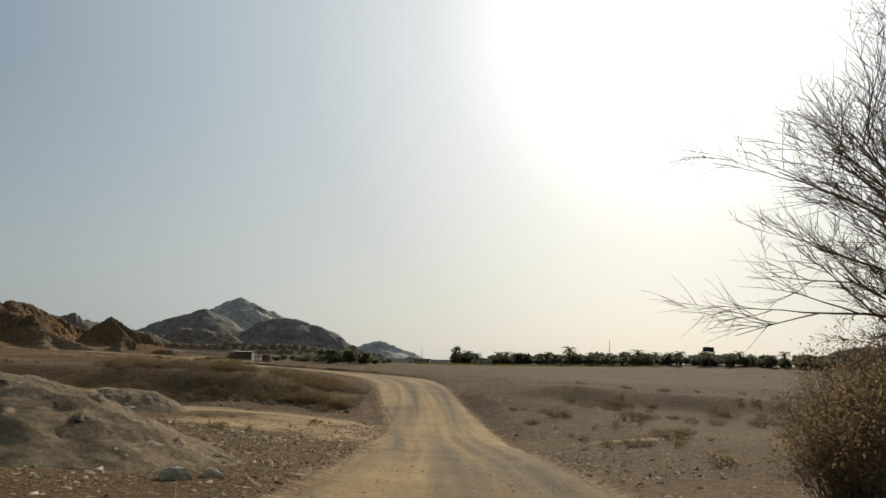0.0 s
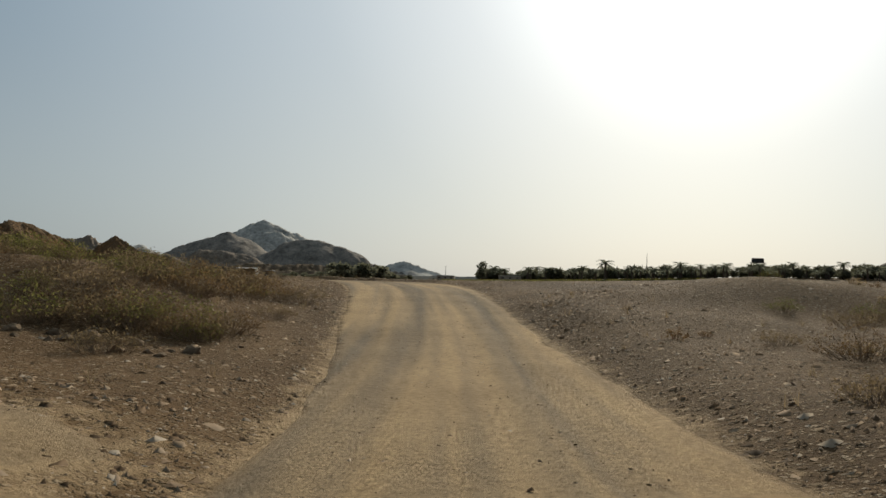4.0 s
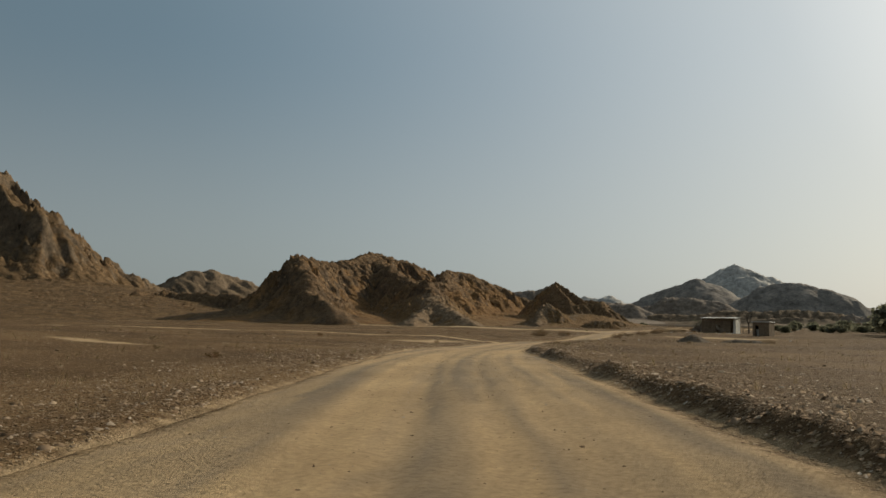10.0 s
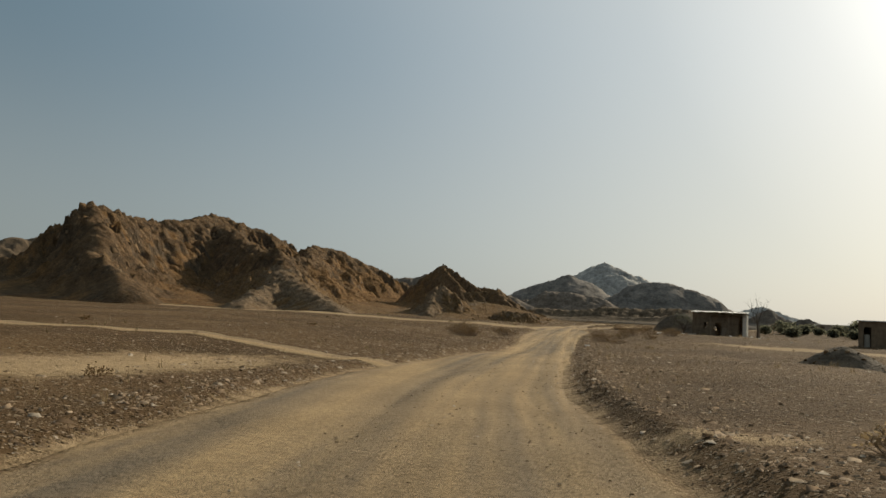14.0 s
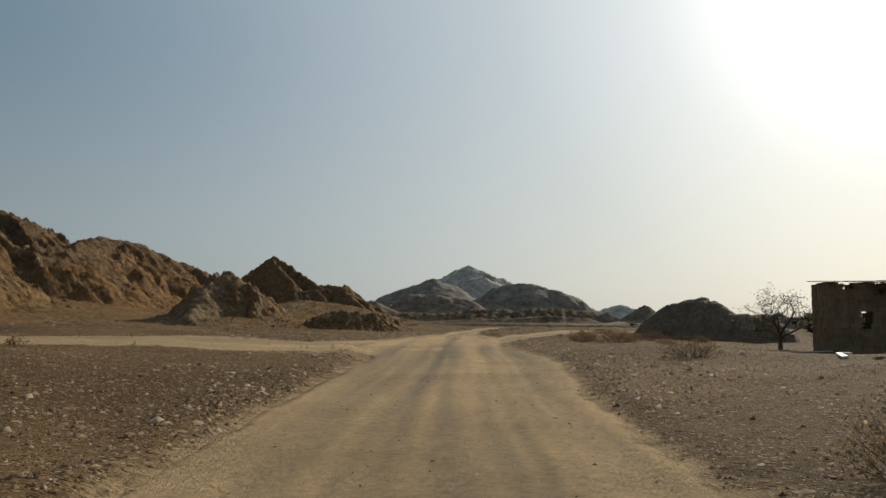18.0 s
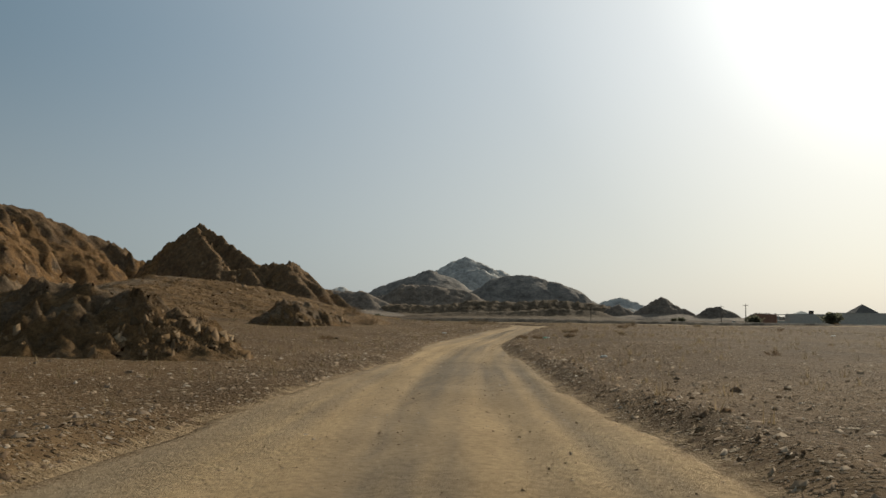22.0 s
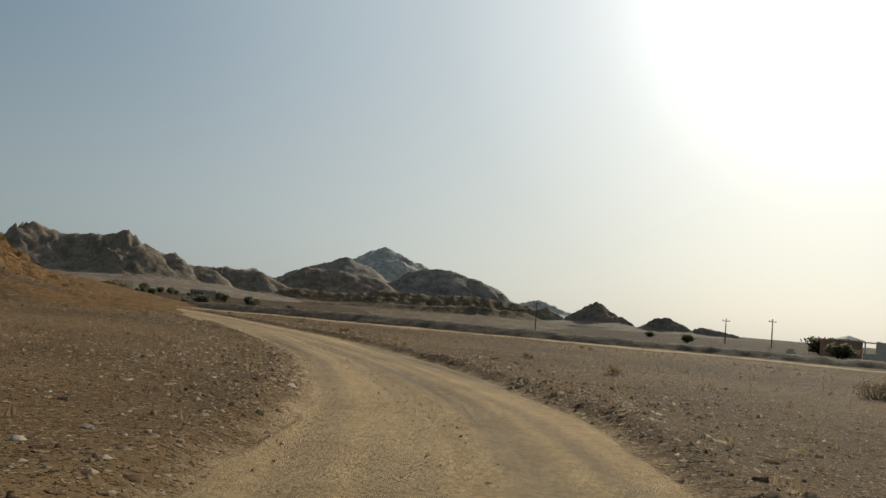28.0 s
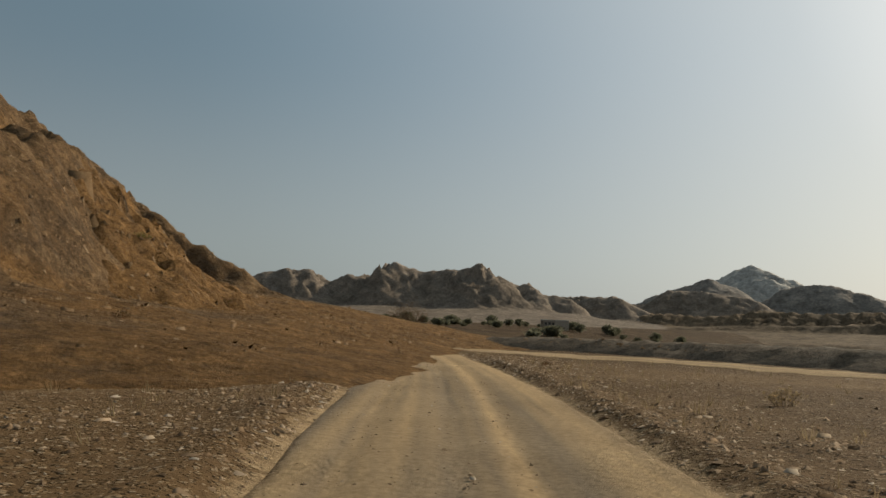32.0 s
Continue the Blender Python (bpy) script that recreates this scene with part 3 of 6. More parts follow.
def hill(name, label, ridges, slope, mat, res, rough=0.25, grain=0.08, round_top=1.0, shade=False, foot=0.15, flat=0.7, apron=True, crags=0.0, folds=0.26, knobs=0.17):
    """A rocky hill from ridge lines (x, y, height); flanks fall with the given slope, broken by gullies and crags."""
    pts = np.array([p for r in ridges for p in r], float)
    top = pts[:, 2].max()
    m = top / slope * (2.5 if apron else 1.4) + 3
    xs = np.arange(pts[:, 0].min() - m, pts[:, 0].max() + m, res)
    ys = np.arange(pts[:, 1].min() - m, pts[:, 1].max() + m, res)
    X, Y = np.meshgrid(xs, ys)
    s = top * 1.1
    WX = X + 0.10 * s * fbm(X / s * 1.6, Y / s * 1.6, 4)
    WY = Y + 0.10 * s * fbm(X / s * 1.6 + 50, Y / s * 1.6, 4)
    H, U, D = np.full(X.shape, -99.0), np.zeros(X.shape), np.zeros(X.shape)
    A = np.full(X.shape, -99.0)
    u0 = 0.0
    for r in ridges:
        for a, b in zip(r[:-1], r[1:]):
            dx, dy = b[0] - a[0], b[1] - a[1]
            n = math.hypot(dx, dy)
            t = np.clip(((WX - a[0]) * dx + (WY - a[1]) * dy) / (n * n), 0, 1)
            d = np.hypot(WX - a[0] - t * dx, WY - a[1] - t * dy)
            h = a[2] + t * (b[2] - a[2]) - slope * (np.sqrt(d * d + round_top ** 2) - round_top)
            win = h > H
            crest = a[2] + t * (b[2] - a[2])
            A = np.maximum(A, 0.35 * crest - 0.15 * slope * d)
            H, U, D = np.where(win, h, H), np.where(win, u0 + t * n + np.arctan2(WY - a[1], WX - a[0]) * (t <= 0) * d * 0.5, U), np.where(win, d, D)
            u0 += n
    f = top * foot
    H = np.where(H < f, f - (f - H) * flat, H)
    a = np.clip((H + 0.3) / (0.5 * top), 0, 1)
    near = np.clip(D / (0.22 * top), 0.3, 1)
    gully = ridged(U / (0.5 * top + 1), D / (1.9 * top + 2) + 0.4 * fbm(X / s, Y / s, 2), 3, 0.6) - 0.45
    crag = ridged(X / s * 3.1, Y / s * 3.1, 4, 0.6) - 0.45
    H = H + rough * top * a * near * (folds * gully + knobs * crag)
    if apron:                                    # talus spreading from the foot
        H = np.maximum(H, A + 0.25 * fbm(X * 0.2, Y * 0.2, 3))
    H = H + grain * np.clip(a, 0.15, 1) * (ridged(X * 0.45, Y * 0.45, 2) + 0.7 * ridged(X * 1.3 + 9, Y * 1.3, 2) - 0.5)
    H = H + rough * top * a * 0.075 * (ridged(X / s * 8.5 + 7, Y / s * 8.5, 3, 0.6) - 0.4)
    dip = (H + 0.45 * X - 0.25 * Y + 0.12 * top * fbm(X / s * 2, Y / s * 2 + 20, 3)) / (0.10 * top + 0.25)
    H = H + rough * top * a * 0.022 * (np.abs(dip % 2 - 1) * 2 - 1)
    if crags:                                    # angular outcrops, in patches, set along the dip
        crest_ease = np.clip(D / (0.12 * top), 0.25, 1)
        bare = crest_ease * smooth(-0.12, 0.22, fbm(X / s * 2.2 + 3, Y / s * 2.2, 4)) * np.clip(a * 1.6 - 0.15, 0, 1)
        c = crags / 1.6
        bits = crest_ease * smooth(-0.25, 0.15, fbm(X / s * 4.1 + 13, Y / s * 4.1, 3)) * np.clip(a * 1.6 - 0.05, 0, 1)
        H = H + crags * 0.11 * bits * (blocks((0.8 * X + 0.6 * Y) / (c * 0.42) + 31, (0.8 * Y - 0.6 * X) / (c * 0.7), 3) + 0.6 * blocks(X / c * 4.2 + 3, Y / c * 4.2, 8))
        H = H + crags * 0.30 * bare * (blocks((0.8 * X + 0.6 * Y) / (c * 1.1), (0.8 * Y - 0.6 * X) / (c * 2.0)) + 0.5 * blocks(X / c * 2.1 + 9, Y / c * 2.1, 5))
    rim = np.minimum(np.minimum(X - xs[0], xs[-1] - X), np.minimum(Y - ys[0], ys[-1] - Y))
    G = ground_z(X, Y)
    H = np.where(H > G, H - (H - G + 1.5) * (1 - smooth(0, 0.3 * m, rim)), H)
    H = np.maximum(H, G - 1.2)
    HILLS.append((xs, ys, H))
    rock = smooth(-0.12, 0.22, 0.42 - D / (0.7 * top + 0.5) + 0.75 * fbm(X / s * 2.6 + 5, Y / s * 2.6, 5, 0.6) + 0.35 * (gully < -0.1))
    ob = grid_object(name, X, Y, H, mat, keep=H > G - 0.7, shade=shade, rock=rock)
    return tagged(ob, label, "hill", kind="structure")


hill("hill", "brown craggy rock ridge with eroded gullies", [
    [(-192.3, 301.8, 6.7), (-193.2, 307.8, 11.3), (-188.1, 315.2, 19.6), (-201.8, 347, 19.5), (-218.8, 393.3, 26.9), (-230.6, 432.7, 27.2), (-232.1, 450.4, 24.2)],
    [(-218.8, 393.3, 25.9), (-172.5, 350.4, 13.6), (-159.2, 340.7, 12.4), (-146.2, 327, 7.6)],
    [(-188.1, 315.2, 19.6), (-165.3, 296.3, 9.2), (-145.8, 282.7, 3.5)],
    [(-192.3, 301.8, 6.7), (-189.7, 293, 4.4), (-189.5, 283.5, 2.4)],
    [(-248.9, 308.2, 9.5), (-249, 320.7, 10.5), (-236, 324.1, 9.5), (-216.7, 322.2, 9)],
], 0.95, M_HILL, 0.64, rough=0.8, grain=0.3, round_top=0.8, crags=4.0, folds=0.25, knobs=0.12)
hill("rock_outcrop", "bouldery toe of the brown ridge", [
    [(-172, 352, 12.5), (-160, 341, 11), (-142, 318, 6.2), (-124, 300, 3.2), (-112, 286, 1.2)],
    [(-142, 318, 6.2), (-136, 300, 3.2), (-128, 286, 1.2)],
], 0.6, M_SPUR, 0.4, rough=0.7, grain=0.3, round_top=0.6, crags=2.2)
hill("hill", "brown rocky ridge behind the track", [
    [(-205, 407.7, 15.6), (-201.9, 418.9, 16.7), (-236.6, 476.5, 25.3), (-229.8, 487.4, 23.9), (-222, 502, 18.4), (-212.5, 513.1, 11.9)],
], 0.75, M_HILL, 0.8, rough=0.7, grain=0.3, round_top=1.2, crags=4.0, folds=0.18, knobs=0.10)
hill("hill", "low stony spur of brown boulders", [
    [(-123.9, 347.6, 6.7), (-123.8, 342.2, 4), (-120.8, 334.8, 1.1)],
    [(-123.9, 347.6, 6.7), (-121.8, 357.8, 2.5), (-122, 361.1, 1.6)],
], 0.85, M_SPUR, 0.3, rough=0.6, grain=0.25, round_top=0.5, crags=1.6)
hill("hill", "dark pointed rock pyramid beside a smaller one", [
    [(-190.8, 475.6, 10.5), (-183.5, 473.1, 15.6), (-178, 471, 19.1), (-170, 466.9, 15.6), (-161.6, 461, 11.1), (-155, 457.4, 8.1), (-149.4, 453.3, 9.9), (-146.5, 454.5, 7.9), (-141.5, 453.5, 4.4), (-138.3, 454.7, 1.8)],
    [(-178, 471, 19.1), (-161.7, 450.2, 8.3), (-152.5, 437.6, 3.8)],
    [(-149.4, 453.3, 9.9), (-139.6, 437.3, 3.6)],
    [(-161.7, 450.2, 8.3), (-155, 451.5, 8.6), (-149.4, 453.3, 9.4), (-143.5, 449.5, 6.4), (-136.5, 445, 2.8)],
    [(-178, 471, 19.1), (-182, 482, 16.8), (-188, 494, 13.8)],
    [(-182, 482, 16.8), (-170, 480, 11.4), (-164, 476, 10.4), (-158, 470, 10), (-152, 464, 8.8), (-149.4, 453.3, 9.9)],
    [(-183.8, 482.3, 17.2), (-175.5, 483.9, 12.4), (-167, 485, 7.9), (-161.2, 486.9, 4.5), (-156, 488.5, 1.8)],
    [(-172, 484.4, 10.2), (-163.5, 479, 6.6), (-156, 475.5, 3.4), (-151, 473.5, 1.5)],
    [(-177, 483.5, 13.2), (-166, 474.5, 9.0), (-160, 471, 8.0)],
    [(-150.5, 453.3, 9.4), (-145.5, 445.5, 5.9), (-142.5, 440.0, 3.7)],
    [(-155, 451.5, 8.6), (-149.5, 443.5, 5.6), (-146.5, 438.5, 3.6)],
    [(-158.5, 450.6, 8.4), (-152.5, 442.5, 5.4), (-149.5, 438.0, 3.5)],
    [(-148.5, 453.3, 9.2), (-142, 447, 5.6), (-138, 441.5, 3.0)],
], 1.05, M_NEARHILL, 0.4, rough=0.6, grain=0.24, round_top=0.35, flat=0.9, crags=1.1, knobs=0.10, folds=0.11)
hill("hill", "rubble-strewn brown flank of the near hill", [
    [(-160.5, 470.4, 10.6), (-157.2, 467.4, 10.3)],
], 0.8, M_NEARHILL, 0.36, rough=0.6, grain=0.3, round_top=0.4, foot=0.3, flat=0.6, apron=False, crags=1.4, folds=0.1, knobs=0.12)
hill("hill", "smooth brown soil apron below the rock pyramid", [
    [(-126.8, 370.3, 2.1), (-129.7, 379.6, 3.5), (-130.5, 386.5, 4.3), (-129.1, 391, 4.1), (-127.9, 395.2, 3.5), (-126.1, 397.8, 2.6)],
], 0.24, M_SPUR, 0.4, rough=0.35, grain=0.15, round_top=2.0, flat=1.0, apron=False)
hill("rock_outcrop", "low outcrop of broken brown rock slabs", [
    [(-114.2, 372, 1.1), (-113.7, 374.1, 2.1), (-113, 376.2, 1.9), (-112.1, 378.3, 1.1), (-111.2, 380.4, 0.3)],
], 0.75, M_SPUR, 0.16, rough=0.6, grain=0.15, round_top=0.3, flat=1.0, apron=False, crags=1.0)
hill("rock_outcrop", "low outcrop of broken boulders on the hill's foot", [
    [(-109.7, 342.2, 1.3), (-108.5, 342.2, 1.6), (-107.3, 342.2, 1.9), (-105.8, 342.4, 2), (-104.3, 342.6, 1.6), (-103.2, 343.2, 1.2), (-102.2, 343.8, 0.5)],
    [(-109.3, 344.6, 1.8), (-105.2, 341, 1.4)],
], 0.6, M_SPUR, 0.16, rough=0.6, grain=0.15, round_top=0.3, flat=1.0, apron=False, crags=1.0)
hill("hill", "brown mountain flank with a serrated crest", [
    [(-348.2, 309.9, 61.7), (-356.2, 327.8, 53), (-360, 339.7, 46.2), (-364.5, 350.2, 41.1), (-368.7, 361, 34.6), (-375.2, 379.3, 31.8), (-379.2, 392.6, 30.3), (-384.7, 411.2, 22.9), (-386, 422.4, 19.8), (-391, 440.9, 15.4)],
], 0.85, M_FLANK, 1.0, rough=0.7, grain=0.5, round_top=0.8, crags=6.0, folds=0.42)
hill("hill", "hazy brown hills beyond the plain", [
    [(-537.2, 555.9, 24), (-539.1, 577.8, 35.7), (-537, 603.8, 39.3), (-530.1, 633.7, 33.2), (-517.2, 646.5, 25.3)],
], 0.7, M_FOOT, 2, rough=0.6, grain=0.6, round_top=3)
hill("mountain", "mountain with a single high peak, coloured haze grey", [
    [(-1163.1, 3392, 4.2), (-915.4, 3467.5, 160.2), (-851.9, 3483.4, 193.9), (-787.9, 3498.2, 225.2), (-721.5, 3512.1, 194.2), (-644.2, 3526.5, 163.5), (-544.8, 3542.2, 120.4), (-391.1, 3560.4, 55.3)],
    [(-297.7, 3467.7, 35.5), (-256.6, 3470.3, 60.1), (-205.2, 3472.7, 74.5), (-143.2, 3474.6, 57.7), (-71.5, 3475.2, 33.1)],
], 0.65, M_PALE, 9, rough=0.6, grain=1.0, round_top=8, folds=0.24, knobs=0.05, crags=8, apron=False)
hill("mountain", "far peaks beyond the plain, paled to haze colour", [
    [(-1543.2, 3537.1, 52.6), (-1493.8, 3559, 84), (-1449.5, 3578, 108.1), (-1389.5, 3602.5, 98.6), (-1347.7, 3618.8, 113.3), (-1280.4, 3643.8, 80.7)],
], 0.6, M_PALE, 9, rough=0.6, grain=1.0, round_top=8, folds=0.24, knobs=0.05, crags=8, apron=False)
hill("mountain", "rocky mountain with a rounded shoulder, greyed as by haze", [
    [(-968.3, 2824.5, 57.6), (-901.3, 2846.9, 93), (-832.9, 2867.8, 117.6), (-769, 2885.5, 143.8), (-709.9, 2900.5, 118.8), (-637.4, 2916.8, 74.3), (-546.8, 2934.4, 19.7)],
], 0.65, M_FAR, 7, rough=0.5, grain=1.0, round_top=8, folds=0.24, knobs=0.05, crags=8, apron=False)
hill("mountain", "dome-shaped mountain in dark haze grey", [
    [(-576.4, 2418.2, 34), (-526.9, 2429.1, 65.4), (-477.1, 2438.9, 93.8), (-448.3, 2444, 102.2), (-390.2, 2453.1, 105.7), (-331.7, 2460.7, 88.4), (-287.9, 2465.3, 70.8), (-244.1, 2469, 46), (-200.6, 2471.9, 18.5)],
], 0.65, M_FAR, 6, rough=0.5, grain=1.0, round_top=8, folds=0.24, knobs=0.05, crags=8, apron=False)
hill("hill", "small dark hill with a pointed top", [
    [(-100.5, 924.9, 4.7), (-89.5, 924.9, 11.8), (-82.2, 924.9, 15.6), (-72.8, 924.6, 9.9), (-61.7, 924.1, 4.8)],
    [(-130.3, 985.9, -2.9), (-120.2, 986.4, 8.3), (-114, 986.6, 10.8), (-103.3, 986.9, 4.9)],
], 0.9, M_MID, 1.0, rough=0.5, grain=0.5, round_top=0.3, crags=3.0)
hill("hill", "small dark rounded hill on the plain", [
    [(-65.9, 815.7, 2.4), (-58.8, 815.2, 6.8), (-53, 814.8, 7.7), (-45.7, 814.1, 4.7), (-42.2, 813.8, 1.2)],
    [(-28, 921.4, 2.1), (-21.2, 920.6, 5.1), (-10.9, 919.2, 3.8), (-0.9, 917.7, 2.2)],
], 0.75, M_MID, 1.0, rough=0.5, grain=0.4, round_top=0.6, crags=2.5)
hill("mountain", "jagged ridge behind date gardens, greyed as by haze", [
    [(-490.7, 792.6, 18.3), (-481.9, 801.9, 22.2), (-467.9, 815.6, 26.5), (-456.9, 825.8, 28.2), (-447.8, 833.7, 21.9), (-438, 841.9, 25.2), (-431.9, 846.7, 19.4), (-416.8, 858.1, 33.9), (-404.5, 866.7, 29.3), (-387.2, 878, 30.7), (-371.1, 887.7, 35.2), (-357.3, 895.3, 25), (-346.7, 900.8, 24.7), (-337.4, 905.4, 18.2), (-326.6, 910.4, 15.9)],
], 0.7, M_MID, 1.8, rough=0.6, grain=0.7, round_top=1.5, crags=4.5, folds=0.5, knobs=0.06)
hill("hill", "low dark ridge in front of the mountains", [
    [(-366.4, 989.5, 11), (-348.5, 997.4, 19.2), (-330.5, 1004.6, 20.2), (-315.9, 1010, 14)],
    [(-349.2, 1104.3, 16.1), (-324.2, 1112.6, 30.6), (-295, 1120.9, 29.1), (-266.4, 1127.9, 25.4)],
], 0.7, M_MID, 2.0, rough=0.5, grain=0.7, round_top=3)
hill("hill", "low brown eroded foothills before the mountains", [
    [(-323.6, 994.8, 3.9), (-299.7, 1002.5, 9.9), (-270.2, 1010.8, 8.0), (-235.6, 1018.9, 13.4), (-200.5, 1025.4, 12.2), (-170.6, 1029.7, 14.8), (-130.7, 1033.5, 11.2)],
    [(-264.5, 887.7, -0.5), (-227.4, 897.8, 3.0), (-189.6, 905.6, 4.0), (-156, 910.6, 6.1), (-126.6, 913.4, 5.1)],
], 0.4, M_FOOT, 1.8, rough=0.9, grain=0.8, round_top=2)
hill("hill", "low folded foothills behind the village, greyed as by haze", [
    [(-663.9, 1092, 10), (-626, 1121.9, 20.7), (-579.9, 1154, 16.3), (-541.1, 1177.8, 21.8), (-495.3, 1202.5, 22.2), (-458.5, 1219.8, 27.4), (-428.9, 1232.3, 26.3), (-393.2, 1245.6, 20.2)],
], 0.45, M_MID, 1.8, rough=1.0, grain=0.8, round_top=2)
hill("rubble_mound", "dark mound of dumped rubble and gravel", [
    [(-74.5, 321.5, 1.8), (-73.4, 319.9, 2.4), (-71.9, 319.6, 2.8), (-71, 317.9, 2.3), (-69.8, 316.1, 1.6), (-68.4, 314.2, 1.5)],
], 1.25, M_DARKHILL, 0.2, rough=0.4, grain=0.2, round_top=1.0, flat=0.9, apron=False)
hill("rubble_mound", "pale rubble bank at the track's side", [
    [(-9.2, 14.3, 2.1), (-7.9, 14.3, 2.2), (-6.9, 13.9, 2.1), (-6.5, 14.1, 2), (-6.2, 14.2, 1.8)],
], 0.4, M_RUBBLE, 0.13, rough=0.3, grain=0.07, round_top=0.8, flat=1.0, apron=False)
hill("rubble_mound", "dark low gravel heap beside the track", [
    [(-53.9, 237.4, 0.1), (-53.2, 237.7, 0.45), (-52.5, 237.9, 0.1)],
    [(-49.8, 240, -0.3), (-48, 240.4, -0.05), (-46, 240.8, -0.3)],
], 0.6, M_DARKHILL, 0.15, rough=0.4, grain=0.12, round_top=0.5, flat=0.9, apron=False)
_hz = float(ground_z(np.array(-13.8), np.array(42.3)))
hill("rubble_mound", "grey-brown heap of broken rubble beside a sandy branch track", [
    [(-17.4, 40.2, _hz + 0.9), (-15.4, 41.2, _hz + 1.1), (-13.6, 42.2, _hz + 0.9), (-12.2, 42.8, _hz + 0.1)],
], 0.55, M_RUBBLE, 0.13, rough=0.3, grain=0.08, round_top=0.4, flat=1.0, apron=False)
hill("earth_bank", "low dark earth bank beyond the crossing track", [
    [(-20, 472.5, 0.4), (-60, 474.5, 0.5), (-92, 478.5, 0.6), (-112, 482.5, 0.75), (-126, 486, 0.75), (-137, 488.5, 0.6), (-147, 489, 0.2)],
], 0.4, M_DARKHILL, 0.4, rough=0.4, grain=0.15, round_top=0.6, flat=1.0, apron=False)
hill("hill", "dark hazy hill behind the date gardens", [
    [(263.4, 590.8, 11.5), (274.8, 585.6, 16.9), (285.9, 580.2, 21.3), (299.7, 573.1, 25.3), (316, 564.2, 23.9), (343.5, 547.6, 16.1)],
], 0.6, M_MID, 2.0, rough=0.5, grain=0.6, round_top=3)

# ---- small-part helpers ----


def part(name, bm, mat, parent=None, label=""):
    """Links a bmesh as one mesh object under a thing or a part."""
    me = bpy.data.meshes.new(name)
    bm.to_mesh(me)
    bm.free()
    me.materials.append(mat)
    ob = new(name, me)
    ob.parent = parent
    if label:
        ob["label"] = label
    return ob


def thing(name, label, category, at=(0, 0, 0), turn=0.0, group=""):
    ob = new(name)
    ob.matrix_world = pose(*at, 0, 0, turn)
    return tagged(ob, label, category, group)


def box(bm, x0, y0, z0, x1, y1, z1, jag=0.0):
    v = [bm.verts.new((x + random.uniform(-jag, jag), y + random.uniform(-jag, jag), z + random.uniform(-jag, jag)))
         for z in (z0, z1) for x, y in ((x0, y0), (x1, y0), (x1, y1), (x0, y1))]
    for f in ((3, 2, 1, 0), (4, 5, 6, 7), (0, 1, 5, 4), (1, 2, 6, 5), (2, 3, 7, 6), (3, 0, 4, 7)):
        bm.faces.new([v[i] for i in f])


def boxes(*dims, jag=0.0):
    bm = bmesh.new()
    for d in dims:
        box(bm, *d, jag=jag)
    return bm


def bevelled(*dims, width=0.02):
    bm = boxes(*dims)
    bmesh.ops.bevel(bm, geom=bm.edges[:], offset=width, segments=1, affect="EDGES")
    return bm


def tube(bm, pts, radii, n=5):
    """A tapered tube along points."""
    rings = []
    for i, (p, r) in enumerate(zip(pts, radii)):
        a, c = pts[max(i - 1, 0)], pts[min(i + 1, len(pts) - 1)]
        t = (Vector(c) - Vector(a)).normalized()
        u = t.cross(Vector((0.3, 0.1, 1) if abs(t.z) < 0.9 else (1, 0, 0))).normalized()
        w = t.cross(u)
        rings.append([bm.verts.new(Vector(p) + (u * math.cos(k * 2 * math.pi / n) + w * math.sin(k * 2 * math.pi / n)) * r) for k in range(n)])
    for a, c in zip(rings[:-1], rings[1:]):
        for k in range(n):
            bm.faces.new((a[k], a[(k + 1) % n], c[(k + 1) % n], c[k]))
    bm.faces.new(rings[-1])
    bm.faces.new(rings[0][::-1])


def gz(x, y):
    return float(hill_z(np.array([float(x)]), np.array([float(y)]))[0])


# ---- more materials ----
def plain(name, col, rough=0.8, vary=0.25, scale=4.0, metal=0.0, per_object=0.0):
    m, nt, b = material(name, rough, 0.2 if rough < 0.85 else 0.05)
    b.inputs["Metallic"].default_value = metal
    lo, hi = tuple(c * (1 - vary) for c in col), tuple(min(1, c * (1 + vary)) for c in col)
    c = ramp(nt, noise_tex(nt, scale, 6, 0.65), [(0.3, lo), (0.7, hi)])
    if per_object:
        info = nt.nodes.new("ShaderNodeObjectInfo")
        c = mix(nt, c, ramp(nt, info.outputs["Random"], [(0.0, (1 - per_object,) * 3), (1.0, (1 + per_object,) * 3)]), 1.0, "MULTIPLY")
    nt.links.new(c, b.inputs["Base Color"])
    bump(nt, b, noise_tex(nt, scale * 4, 6, 0.7), 0.4, 0.02)
    return m


def by_island(name, stops, rough=0.9, scale=8.0, thin=0.0):
    """Colour that differs from piece to piece."""
    m, nt, b = material(name, rough)
    geo = nt.nodes.new("ShaderNodeNewGeometry")
    c = ramp(nt, geo.outputs["Random Per Island"], stops)
    g = ramp(nt, noise_tex(nt, scale, 5, 0.7), [(0.3, (0.7, 0.7, 0.7)), (0.7, (1.2, 1.2, 1.2))])
    col = mix(nt, c, g, 0.8, "MULTIPLY")
    nt.links.new(col, b.inputs["Base Color"])
    if thin:                                  # thin leaves let light through
        tr = nt.nodes.new("ShaderNodeBsdfTranslucent")
        sh = nt.nodes.new("ShaderNodeMixShader")
        sh.inputs[0].default_value = thin
        nt.links.new(col, tr.inputs[0])
        nt.links.new(b.outputs[0], sh.inputs[1])
        nt.links.new(tr.outputs[0], sh.inputs[2])
        nt.links.new(sh.outputs[0], nt.nodes["Material Output"].inputs[0])
    return m


